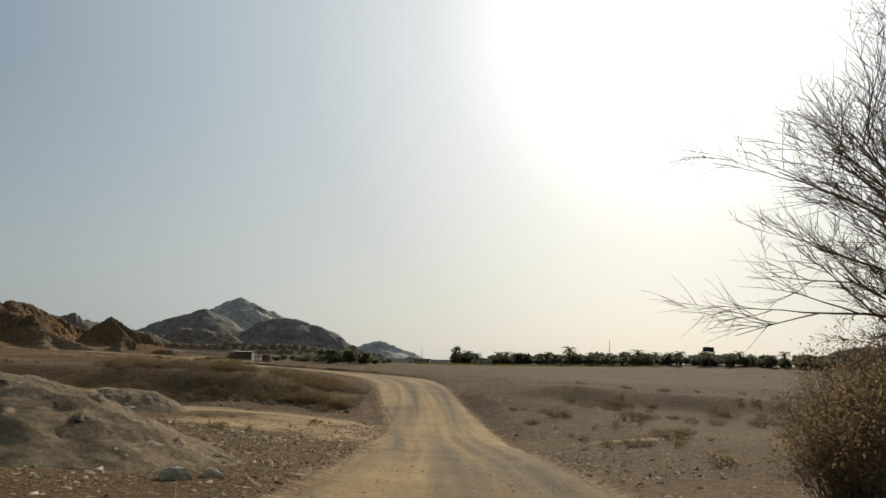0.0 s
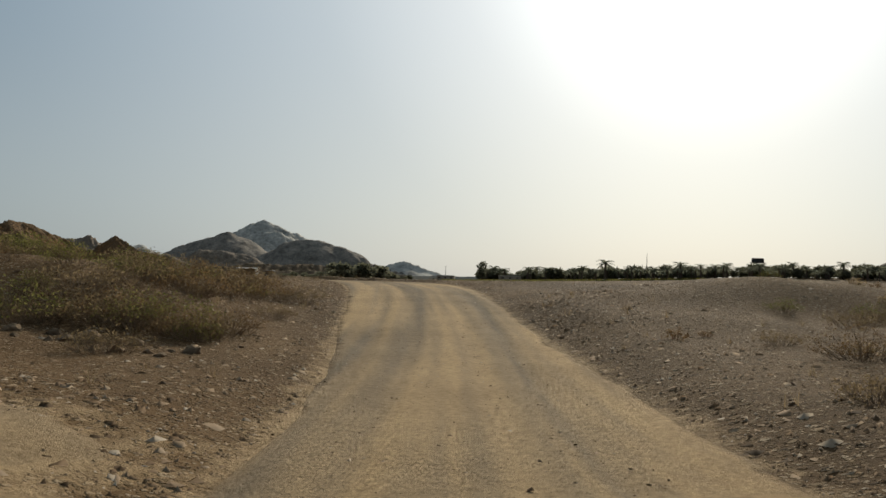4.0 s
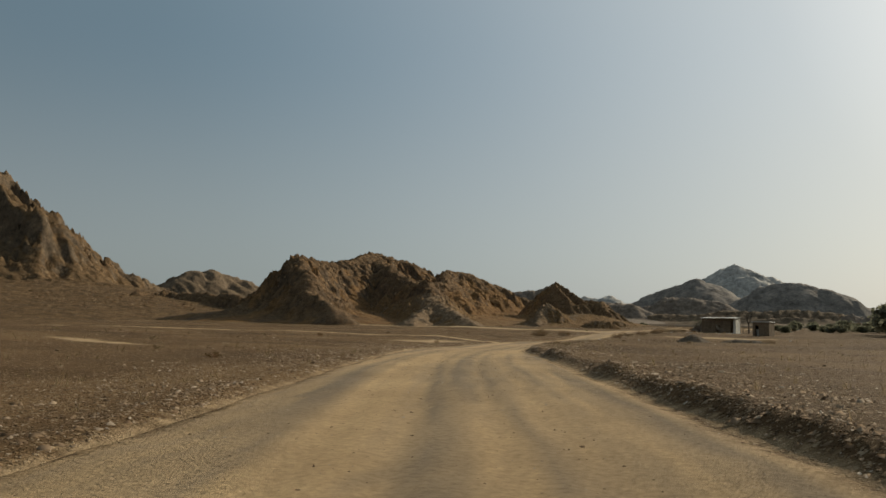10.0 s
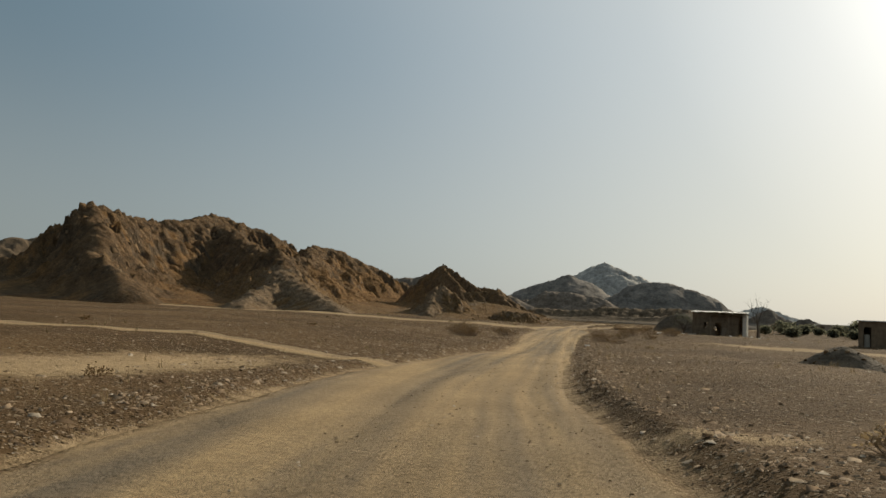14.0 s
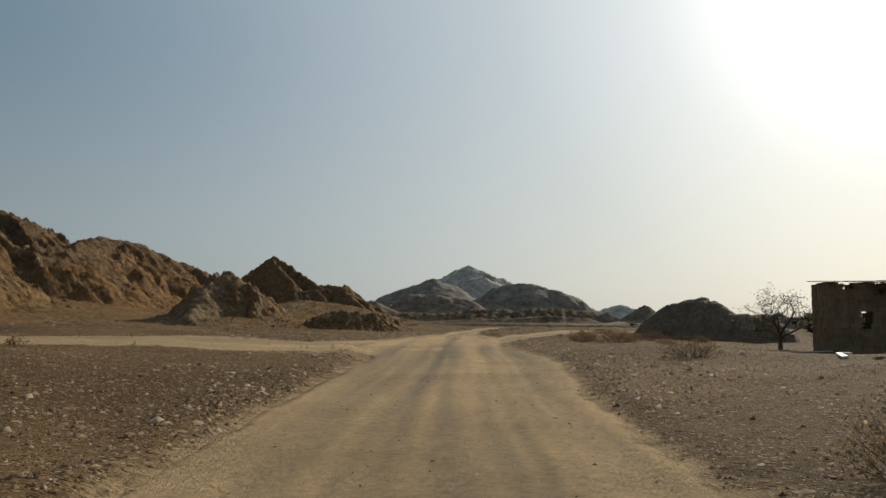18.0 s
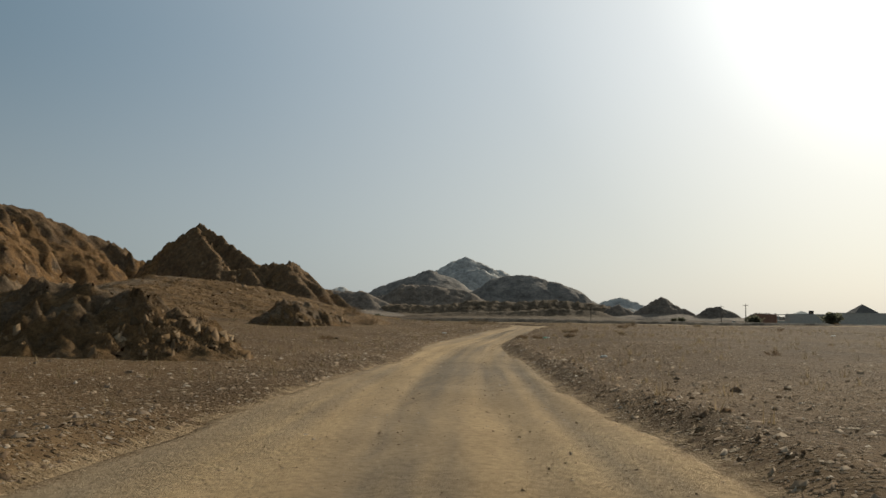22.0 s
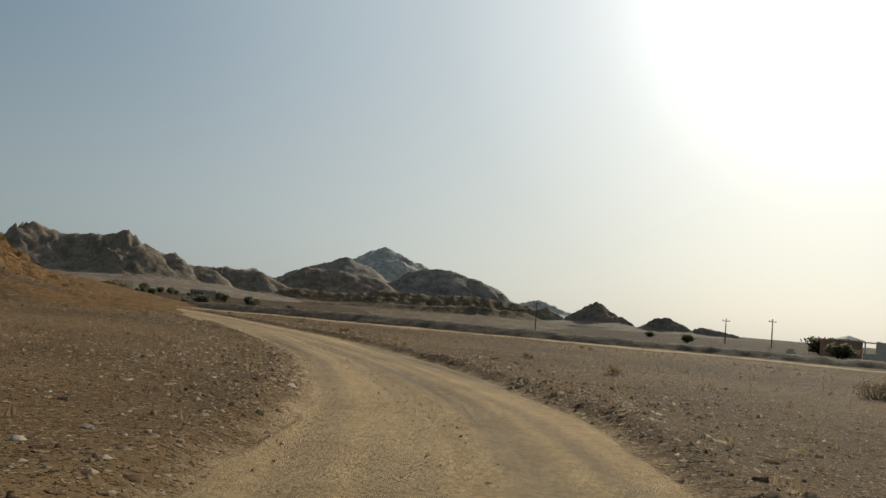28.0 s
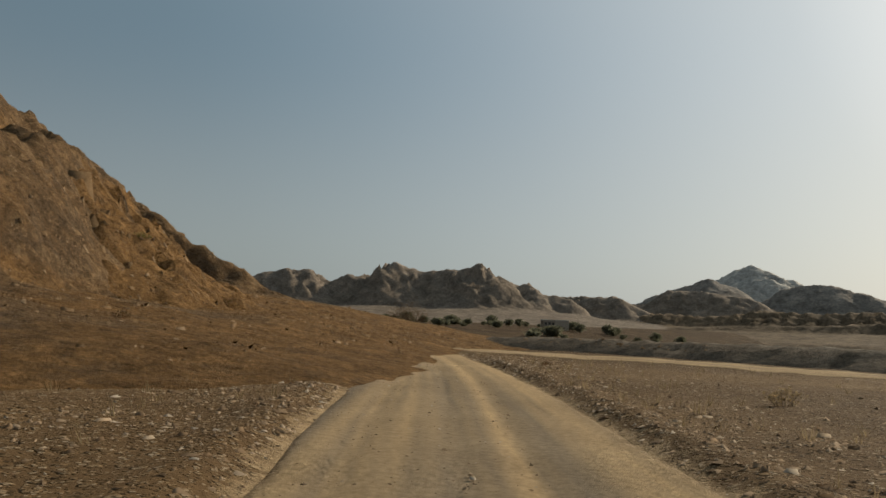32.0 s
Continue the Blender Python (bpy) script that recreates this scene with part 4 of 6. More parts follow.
M_GRAVEL = by_island("mixed_gravel", [(0.0, (0.10, 0.065, 0.039)), (0.3, (0.20, 0.128, 0.074)), (0.65, (0.30, 0.205, 0.126)), (0.9, (0.39, 0.29, 0.196)), (1.0, (0.48, 0.39, 0.295))])
M_PALEROCK = by_island("pale_broken_rock", [(0.0, (0.16, 0.115, 0.075)), (0.4, (0.30, 0.225, 0.15)), (0.8, (0.42, 0.335, 0.235)), (1.0, (0.52, 0.44, 0.34))])
M_SCREE = by_island("brown_scree", [(0.0, (0.10, 0.062, 0.032)), (0.4, (0.18, 0.11, 0.055)), (0.85, (0.26, 0.165, 0.09)), (1.0, (0.34, 0.235, 0.14))])
M_STONE = plain("field_stone", (0.21, 0.145, 0.09), 0.9, 0.35, 3.0, 0, 0.45)
M_BARK = plain("grey_bark", (0.12, 0.095, 0.075), 0.95, 0.3, 6.0)
M_TWIG = plain("dry_twig", (0.20, 0.145, 0.095), 0.95, 0.3, 6.0, 0, 0.2)
M_REDTWIG = plain("russet_dry_twig", (0.23, 0.125, 0.06), 0.95, 0.3, 6.0, 0, 0.2)
# leaf colour lifted to imitate haze over the far gardens
M_LEAF = by_island("haze_pale_leaf", [(0.0, (0.12, 0.118, 0.075)), (0.5, (0.155, 0.15, 0.098)), (1.0, (0.20, 0.192, 0.13))], thin=0.65)
M_DRYLEAF = by_island("dry_russet_leaf", [(0.0, (0.13, 0.078, 0.037)), (0.6, (0.18, 0.112, 0.055)), (1.0, (0.25, 0.165, 0.085))], thin=0.5)
M_YELLOW = by_island("yellow_green_leaf", [(0.0, (0.10, 0.10, 0.03)), (1.0, (0.24, 0.21, 0.07))], thin=0.6)
# fronds much paler than real ones: haze put into their colour
M_PALM = by_island("haze_pale_frond", [(0.0, (0.22, 0.22, 0.16)), (0.6, (0.27, 0.27, 0.20)), (1.0, (0.34, 0.335, 0.25))], thin=0.75)
M_OLIVE = by_island("dull_olive_leaf", [(0.0, (0.15, 0.105, 0.055)), (0.6, (0.21, 0.15, 0.082)), (1.0, (0.28, 0.205, 0.115))], thin=0.6)
M_STRAW = by_island("straw", [(0.0, (0.20, 0.14, 0.075)), (1.0, (0.38, 0.28, 0.16))], thin=0.6)
M_MUD = plain("mud_block_wall", (0.20, 0.15, 0.10), 0.95, 0.35, 2.0)
M_PLASTER = plain("pale_plaster", (0.62, 0.58, 0.50), 0.9, 0.15, 2.0)
M_SHEET = plain("faded_metal_sheet", (0.62, 0.60, 0.56), 0.6, 0.3, 1.5)
M_WOOD = plain("grey_timber", (0.22, 0.17, 0.12), 0.9, 0.3, 8.0)
M_DARK = plain("dark_iron", (0.06, 0.055, 0.05), 0.6, 0.3, 5.0, 0.5)
M_REDWALL = plain("red_brown_plaster", (0.36, 0.205, 0.14), 0.9, 0.2, 1.0)
M_LIME = plain("dusty_limewash", (0.36, 0.31, 0.25), 0.9, 0.15, 2.0)
M_WHITE = plain("white_plastic", (0.60, 0.56, 0.50), 0.6, 0.2, 8.0)
M_GREEN = plain("green_plastic", (0.16, 0.42, 0.26), 0.5, 0.2, 8.0)
M_CLOTH = plain("dusty_roof_cloth", (0.16, 0.14, 0.12), 0.9, 0.2, 2.0)


# ---- ruined shed ----
def shed():
    g = thing("ruined_shed", "ruined low mud-block shed with a pale sheet roof", "shed", (-67.85, 297.0, gz(-64.4, 298.5) + 0.05))
    w, d, h = 6.3, 3.6, 3.05

    def blockwork(name, length, height, thick, gaps=(), seed=0):
        """A wall of rough blocks laid in courses, along x."""
        rnd = random.Random(seed)
        bm = bmesh.new()
        z = -0.3
        row = 0
        while z < height - 0.05:
            x = -0.2 * (row % 2)
            top = min(z + 0.24, height)
            while x < length:
                x1 = x + rnd.uniform(0.36, 0.46)
                a, c = max(x, 0), min(x1, length)
                if c - a > 0.05 and not any(lo < (a + c) / 2 < hi and z0 < z + 0.12 < z1 for lo, hi, z0, z1 in gaps) and not (top > height - 0.3 and rnd.random() < 0.12):
                    o = rnd.uniform(-0.015, 0.015)
                    box(bm, a + 0.006, o, z + 0.006, c - 0.006, thick + o, top, jag=0.008)
                x = x1
            z, row = top, row + 1
        box(bm, 0.02, 0.03, -0.3, 0.5, thick - 0.03, height - 0.1)
        return bm

    front = part("front_wall", blockwork("front", w - 0.9, h, 0.25, [(1.35, 1.75, 1.1, 1.9), (2.6, 3.5, -1, 1.9)], 3), M_MUD, g)
    part("back_wall", blockwork("back", w, h + 0.12, 0.25, [(1.35, 2.35, 0.8, 2.2)], 4), M_MUD, g).location = (0, d, 0)
    for k, x in enumerate((0.0, w - 0.25)):
        o = part("side_wall", blockwork("side", d, h + 0.1, 0.25, (), 5 + k), (M_MUD, M_PLASTER)[k], g)
        o.rotation_euler = (0, 0, radians(90))
        o.location = (x + 0.25, 0.1, 0)
    part("corner_pillar", bevelled((w - 0.42, -0.06, -0.3, w + 0.04, 0.3, h), width=0.03), M_PLASTER, g, "pale plastered pillar")
    part("lintel", boxes((1.2, -0.01, 1.9, 1.9, 0.24, 1.99)), M_WOOD, front, "rough timber lintel over the window hole")
    part("door_frame", bevelled((2.58, -0.03, -0.3, 2.66, 0.2, 1.95), (3.44, -0.03, -0.3, 3.52, 0.2, 1.95), (2.58, -0.03, 1.88, 3.52, 0.2, 1.97), width=0.01), M_WOOD, front)
    # leaning door board
    bm = boxes((0, 0, 0, 0.5, 0.05, 1.7), jag=0.01)
    o = part("door_board", bm, M_WOOD, g, "leaning weathered board")
    o.location, o.rotation_euler = (3.3, -0.35, -0.05), (radians(-14), radians(12), 0)
    # corrugated roof sheets, low in front
    for k in range(7):
        bm = bmesh.new()
        x0, x1 = -0.2 + k * 0.95, -0.2 + (k + 1) * 0.95 + 0.06
        n = 14
        rows = []
        for j in range(5):
            t = j / 4
            y, z = -0.35 + t * (d + 0.75), h + 0.06 + 0.22 * t
            rows.append([bm.verts.new((x0 + (x1 - x0) * i / n, y, z + 0.018 * math.cos(i * math.pi) + 0.02 * math.sin(k * 2.1 + t * 3) + 0.012 * (k % 2))) for i in range(n + 1)])
        for a, c in zip(rows[:-1], rows[1:]):
            for i in range(n):
                bm.faces.new((a[i], a[i + 1], c[i + 1], c[i]))
        bmesh.ops.solidify(bm, geom=bm.faces[:], thickness=0.012)
        part("roof_sheet", bm, M_SHEET, g)
    for x in (0.3, 1.7, 3.1, 4.5, 5.9):
        bm = bmesh.new()
        tube(bm, [(x, -0.45, h + 0.0), (x + 0.05, d * 0.5, h + 0.09), (x, d + 0.35, h + 0.17)], [0.05, 0.05, 0.045], 6)
        part("roof_beam", bm, M_WOOD, g)
    # straw and brush along the front eave
    bm = bmesh.new()
    rnd = random.Random(11)
    for k in range(900):
        x = rnd.uniform(1.9, 6.1)
        y, z = -0.38 + rnd.uniform(-0.2, 0.3), h + rnd.uniform(-0.3, 0.1)
        a = rnd.uniform(0, 6.28)
        L = rnd.uniform(0.15, 0.5)
        tube(bm, [(x, y, z), (x + math.cos(a) * L, y + 0.2 * math.sin(a) * L, z + rnd.uniform(-0.25, 0.1))], [0.012, 0.004], 3)
    part("eave_brush", bm, M_STRAW, g, "straw and brush hanging from the eave")
    for k, (x, y) in enumerate(((2.2, -1.0), (4.3, -0.9))):
        bm = bmesh.new()
        tube(bm, [(x, y, -0.4), (x + 0.04, y, h * 0.5), (x + 0.02, y + 0.25, h + 0.02)], [0.05, 0.045, 0.04], 6)
        part("post", bm, M_WOOD, g)
    bm = bmesh.new()
    tube(bm, [(w + 0.1, 0.3, h - 0.1), (w + 0.6, 0.2, h - 0.25), (w + 0.75, 0.2, h - 0.9)], [0.04, 0.035, 0.03], 5)
    part("beam_end", bm, M_WOOD, g)


def hut_small():
    g = thing("small_shed", "small dark block shed with an open doorway", "shed", (-51.2, 262.0, gz(-48.6, 263.5) - 0.05), -6)
    g.scale = (0.66, 0.9, 0.86)
    part("back_wall", boxes((0, 2.6, -0.3, 3.6, 2.8, 2.3)), M_MUD, g)
    part("front_wall", boxes((0, 0, -0.3, 0.55, 0.2, 2.35), (1.35, 0, -0.3, 3.6, 0.2, 2.35), (0.55, 0, 1.85, 1.35, 0.2, 2.35)), M_MUD, g)
    part("side_wall", boxes((0, 0.2, -0.3, 0.2, 2.6, 2.3)), M_MUD, g)
    part("side_wall", boxes((3.4, 0.2, -0.3, 3.6, 2.6, 2.3)), M_MUD, g)
    part("roof", bevelled((-0.15, -0.2, 2.36, 3.75, 3.0, 2.46), width=0.02), M_SHEET, g, "thin pale roof slab")
    # added pale panel that makes the open doorway look bright
    part("door", boxes((0.6, 0.55, -0.1, 1.2, 0.6, 1.2)), M_PLASTER, g, "pale panel standing in for the bright doorway opening")


# ---- trees ----
def grow(bm, rnd, p, direc, length, r, depth, spread, tips, droop=0.0, kids=(3, 4)):
    """One limb with side limbs, to the twigs."""
    n = 4 if depth > 1 else 3
    pts, rad = [Vector(p)], [r]
    d = Vector(direc).normalized()
    for i in range(n):
        d = (d + Vector((rnd.uniform(-1, 1), rnd.uniform(-1, 1), rnd.uniform(-0.6, 0.8) - droop)) * 0.22).normalized()
        pts.append(pts[-1] + d * length / n)
        rad.append(r * (1 - 0.62 * (i + 1) / n))
    tube(bm, pts, rad, 6 if depth > 2 else (4 if depth > 1 else 3))
    if depth <= 0:
        tips.append((pts[-1], d))
        return
    for k in range(rnd.randint(*kids)):
        t = rnd.uniform(0.35, 1.0)
        i = min(int(t * n), n - 1)
        q = pts[i].lerp(pts[i + 1], t * n - i) if i < n else pts[-1]
        side = Vector((rnd.uniform(-1, 1), rnd.uniform(-1, 1), rnd.uniform(-0.35, 0.7) - droop)).normalized()
        nd = (d * (1 - spread) + side * spread).normalized()
        grow(bm, rnd, q, nd, length * rnd.uniform(0.5, 0.75), r * (1 - 0.6 * t) * 0.62 + 0.002, depth - 1, spread, tips, droop, kids)


def leaf_clumps(rnd, tips, size, per, spread):
    bm = bmesh.new()
    for p, d in tips:
        for k in range(per):
            c = Vector(p) + Vector((rnd.gauss(0, spread), rnd.gauss(0, spread), rnd.gauss(0, spread * 0.7)))
            u = Vector((rnd.uniform(-1, 1), rnd.uniform(-1, 1), rnd.uniform(-1, 1))).normalized() * size * rnd.uniform(0.5, 1.2)
            w = u.cross(Vector((rnd.uniform(-1, 1), rnd.uniform(-1, 1), rnd.uniform(-1, 1)))).normalized() * size * 0.45
            bm.faces.new([bm.verts.new(c - u), bm.verts.new(c + w), bm.verts.new(c + u), bm.verts.new(c - w)])
    return bm


def tree(name, label, at, height, seed, limbs=5, depth=3, spread=0.55, droop=0.0, leaf=None, size=0.12, per=4, cloud=0.25, lean=0.6, kids=(3, 4), thick=0.05, trunk=0.25, twig=None, reach=0.62):
    rnd = random.Random(seed)
    g = thing(name, label, "tree", at, rnd.uniform(0, 360) if leaf else 0)
    bm = bmesh.new()
    tube(bm, [(0, 0, -0.3), (0.05 * height * 0.2, 0, height * trunk * 0.5), (0, 0.03 * height, height * trunk)], [height * thick * 1.4, height * thick, height * thick * 0.85], 8)
    part("trunk", bm, M_BARK, g)
    tips = []
    bm = bmesh.new()
    for k in range(limbs):
        a = k * 2 * math.pi / limbs + rnd.uniform(-0.4, 0.4)
        grow(bm, rnd, (0, 0.03 * height, height * trunk * rnd.uniform(0.75, 1.0)), (math.cos(a) * lean, math.sin(a) * lean, 0.75), height * (1 - trunk) * reach, height * thick * 0.6, depth, spread, tips, droop, kids)
    part("branchwork", bm, twig or M_BARK, g)
    if leaf:
        part("crown", leaf_clumps(rnd, tips, size, per, cloud), leaf, g)
    return g


def palm():
    rnd = random.Random(5)
    g = thing("date_palm", "green date palm in a far garden, fronds paled for haze", "palm", (0, 0, 0), 0, "date palms")
    bm = bmesh.new()
    tube(bm, [(0, 0, -0.5), (0.1, 0, 2.0), (0.15, 0.05, 4.6)], [0.34, 0.26, 0.28], 8)
    part("trunk", bm, M_BARK, g)
    bm = bmesh.new()
    for k in range(38):
        a = k * 2.4 + rnd.uniform(-0.2, 0.2)
        up = rnd.uniform(-0.25, 1.25)
        L = rnd.uniform(2.3, 3.2)
        ax = Vector((math.cos(a), math.sin(a), 0))
        side = Vector((-math.sin(a), math.cos(a), 0))
        pts = []
        for i in range(6):
            t = i / 5
            pts.append(Vector((0.15, 0.05, 4.6)) + ax * (L * t * math.cos(up * (1 - t * 0.5))) + Vector((0, 0, L * (t * math.sin(up) - 0.55 * t * t))))
        for i in range(5):
            for s in (-1, 1):
                w0, w1 = 0.24 * math.sin(math.pi * min(1, i / 5 + 0.12)), 0.24 * math.sin(math.pi * min(1, (i + 1) / 5 + 0.05)) + 0.02
                dn = Vector((0, 0, -0.12))
                bm.faces.new([bm.verts.new(v) for v in (pts[i], pts[i + 1], pts[i + 1] + side * s * w1 + dn, pts[i].lerp(pts[i + 1], 0.35) + side * s * w0 + dn)])
    part("crown", bm, M_PALM, g)
    return g


def shrub(name, label, at, height, width, seed, mat=None, stems=46, leaf=None, per=3, size=0.05, cat="shrub", group="", fine=1.0):
    """A dry bush of many thin forked stems, with or without small leaves."""
    rnd = random.Random(seed)
    g = thing(name, label, cat, at, rnd.uniform(0, 360), group)
    bm = bmesh.new()
    tips = []
    for k in range(stems):
        a, t = rnd.uniform(0, 6.28), math.sqrt(rnd.random())
        end = Vector((math.cos(a) * width * 0.5 * t, math.sin(a) * width * 0.5 * t, height * (1 - 0.6 * t * t) * rnd.uniform(0.35, 1.1)))
        base = Vector((math.cos(a + 0.4), math.sin(a + 0.4), 0)) * width * 0.34 * t * rnd.uniform(0.4, 1.0) + Vector((0, 0, -0.06))
        mid = base.lerp(end, 0.5) + Vector((rnd.uniform(-0.08, 0.08), rnd.uniform(-0.08, 0.08), 0.05)) * height
        r = (0.005 + 0.004 * height) * fine
        tube(bm, [base, mid, end], [r, r * 0.7, r * 0.25], 3)
        for j in range(2):
            q = mid.lerp(end, rnd.uniform(0, 0.9))
            e = q + Vector((rnd.uniform(-1, 1), rnd.uniform(-1, 1), rnd.uniform(-0.2, 1))) * 0.22 * height
            tube(bm, [q, e], [r * 0.5, r * 0.2], 3)
            tips.append((e, e - q))
        tips.append((end, end - mid))
    part("brush", bm, mat or M_TWIG, g)
    if leaf:
        part("foliage", leaf_clumps(rnd, tips, size, per, 0.05 * height + 0.03), leaf, g)
    return g


def ground_at(x, y, dz=0.0):
    return (x, y, gz(x, y) + dz)


# thorn tree beside the start, and brush at its foot
def thorn_tree():
    rnd = random.Random(21)
    x, y, z = ground_at(7.4, 9.6)
    g = thing("thorn_tree", "leafless grey thorn tree leaning over the roadside", "tree", (x, y, z))
    bm = bmesh.new()
    tube(bm, [(0.1, 0, -0.3), (0.0, 0, 0.7), (-0.25, 0.05, 1.5)], [0.2, 0.16, 0.13], 9)
    part("trunk", bm, M_BARK, g)
    fork = Vector((-0.25, 0.05, 1.4))
    for end in ((-2.7, -0.2, 2.5), (-2.2, 0.5, 2.0), (-3.7, -0.4, 3.4), (-3.8, 0.4, 4.3), (-3.5, -0.1, 3.8), (-3.5, -0.5, 5.0), (-3.0, 0.3, 5.5), (-2.2, -0.4, 6.2), (-1.2, 0.3, 6.5), (0.3, 0.6, 6.4), (2.0, -0.6, 5.0), (2.6, 1.0, 3.6), (0.5, 2.6, 4.4), (0.2, -2.2, 4.6)):
        to = Vector(end) - fork
        bm = bmesh.new()
        grow(bm, rnd, fork, to + Vector((0, 0, 0.25 * to.length)), to.length * 0.56, 0.06, 4, 0.42, [], 0.06, (4, 5))
        part("limb", bm, M_TWIG, g)
    return g


thorn_tree()
for k, (x, y, h, w) in enumerate(((6.2, 10.2, 1.5, 2.1), (7.2, 10.6, 2.1, 2.6), (7.4, 12.0, 2.2, 3.0), (5.9, 11.6, 1.2, 1.8), (8.4, 14.0, 2.1, 3.2), (8.6, 17.0, 1.9, 3.2), (11, 15.5, 2.4, 3.4), (10.8, 19, 2.0, 3.2), (13, 18, 2.4, 3.6))):
    shrub("thorn_brush", "tangled grey-brown thorn brush under a bare tree", ground_at(x, y), h * 1.35, w, 40 + k, M_TWIG, 340, M_OLIVE, 4, 0.035, group="thorn brush", fine=0.5)
shed()
hut_small()
tree("dead_tree", "bare dead tree standing behind the shed", ground_at(-60.6, 303.5), 5.6, 8, limbs=3, depth=3, spread=0.42, lean=0.4, kids=(2, 3), thick=0.022, trunk=0.35)
tree("small_acacia", "small flat-topped dry acacia by the shed", ground_at(-69.3, 300.5), 3.1, 9, limbs=7, depth=3, spread=0.6, lean=1.0, kids=(3, 4), leaf=M_LEAF, size=0.06, per=2, cloud=0.12, thick=0.03)
g = thing("fence_post", "lone dark wooden fence post in gravel", "post", ground_at(-60.0, 296.0))
bm = bmesh.new()
tube(bm, [(0, 0, -0.3), (0.02, 0, 1.0), (0.0, 0.02, 1.95)], [0.055, 0.05, 0.04], 7)
part("post", bm, M_WOOD, g)
M_DEBRIS = [M_PLASTER, M_WOOD, M_SHEET]
rnd = random.Random(77)
for k in range(26):
    x, y = rnd.uniform(-70, -58), rnd.uniform(283, 296.0)
    L = rnd.uniform(0.4, 1.6)
    o = part("debris_plank", boxes((-L / 2, -0.08, 0, L / 2, 0.08, 0.05), jag=0.015), M_DEBRIS[k % 3])
    o.matrix_world = pose(*ground_at(x, y, 0.02), rnd.uniform(-6, 6), rnd.uniform(-8, 8), rnd.uniform(0, 180))
    tagged(o, ("broken pale plaster board", "weathered grey timber plank", "bent scrap of metal sheet")[k % 3] + " lying in rubble", "debris", "debris round the shed")

# plain-side shrubs and tufts near the road
SHRUBS = [  # x, y, height, width, kind
    (-5.2, 51.5, 0.9, 1.5, 2), (-6.8, 57, 0.7, 1.4, 0), 
    (-16, 34, 0.9, 1.8, 2), (6.5, 26, 0.7, 1.3, 0), (9, 31, 0.9, 1.7, 1), (11, 36, 0.6, 1.3, 0), (14, 30, 0.8, 1.6, 0), (17, 40, 0.7, 1.4, 1), (5.5, 44, 0.6, 1.2, 0),
    (-76.3, 241.5, 1.0, 2.0, 1), (-77.8, 246, 0.9, 1.8, 0), (-67.8, 251, 0.8, 1.7, 1), (-66.5, 258, 0.7, 1.4, 1), (-74.5, 300, 0.6, 1.2, 1), (-72.5, 308, 0.7, 1.3, 1), (-76.0, 312, 0.6, 1.2, 1),
    (-106.8, 406.2, 1.3, 2.6, 0), (-131, 432, 1.0, 2.0, 1), (-122, 401, 0.8, 2.4, 1), (-117, 396, 0.8, 2.0, 1), (-95.5, 384, 0.6, 1.2, 0), (-92, 398, 0.7, 1.3, 1), (-84, 430, 0.7, 1.5, 0),
    (-156.0, 501, 2.5, 3.8, 1), (-176, 508, 1.6, 3.2, 0), (-150, 470, 0.6, 1.0, 2), (-92, 430, 1.2, 1.6, 0), (-60, 470, 1.2, 2.0, 0),
    (-40, 215, 0.7, 1.6, 0), (-44, 228, 0.8, 1.7, 0),
    (-13.8, 57.1, 1.6, 3.4, 0), (-13.5, 49.3, 1.3, 3.0, 0), (-9.1, 59.5, 1.2, 3.0, 0), (-20.8, 59.5, 1.5, 3.6, 0), (-4.9, 52.8, 1.1, 2.4, 1), (11.2, 46.4, 1.3, 2.4, 1), (7.6, 48.7, 1.1, 2.0, 1), (12.0, 54.4, 1.2, 2.2, 0), (19.4, 55.3, 1.4, 2.8, 0),
    (-6.6, 51.8, 1.6, 2.2, 2), (-8.1, 58.0, 1.4, 2.2, 2), (-5.9, 48.6, 1.0, 1.8, 0),
    (-97.3, 373.3, 0.45, 0.9, 1), (-96.5, 374.2, 0.4, 0.9, 1), (-94.5, 375.0, 0.5, 1.0, 1), (-112.3, 387.0, 1.4, 3.0, 1), (-119.1, 394.6, 1.6, 3.4, 1), (-115.0, 391.0, 1.2, 2.4, 1),
    (-72.6, 266.5, 1.5, 2.0, 1), (-73.9, 286.5, 1.4, 2.4, 1), (-77.0, 303.3, 1.2, 2.2, 1), (-70.3, 269.5, 1.6, 2.4, 1), (-68.8, 271.6, 1.3, 2.2, 1), (-70.0, 256.4, 1.5, 2.2, 1), (-69.6, 261.0, 1.2, 2.0, 0),
    (-76.3, 243.0, 1.6, 2.0, 1), (-78.5, 246.5, 1.6, 2.4, 1), (-76.5, 251.5, 1.4, 2.2, 1), (-80.5, 252.5, 1.5, 2.8, 0), (-81.8, 264.0, 1.2, 2.4, 1), (-65.5, 262.0, 1.4, 2.4, 1), (-67.5, 277.0, 1.3, 2.6, 0),
    (-79.4, 332.7, 1.2, 2.4, 1), (-79.2, 309.4, 1.5, 2.2, 1), (-78.8, 305.2, 1.3, 2.0, 1), (-76.5, 306.5, 1.4, 2.2, 0), (-75.2, 309.5, 1.3, 2.4, 1), (-77.5, 314.0, 1.2, 2.0, 1)]
KIND = ((M_TWIG, M_OLIVE, "dry half-leafless grey-brown desert shrub"), (M_TWIG, M_DRYLEAF, "russet dry bush with withered leaves"), (M_TWIG, M_YELLOW, "low yellow-green desert bush"))
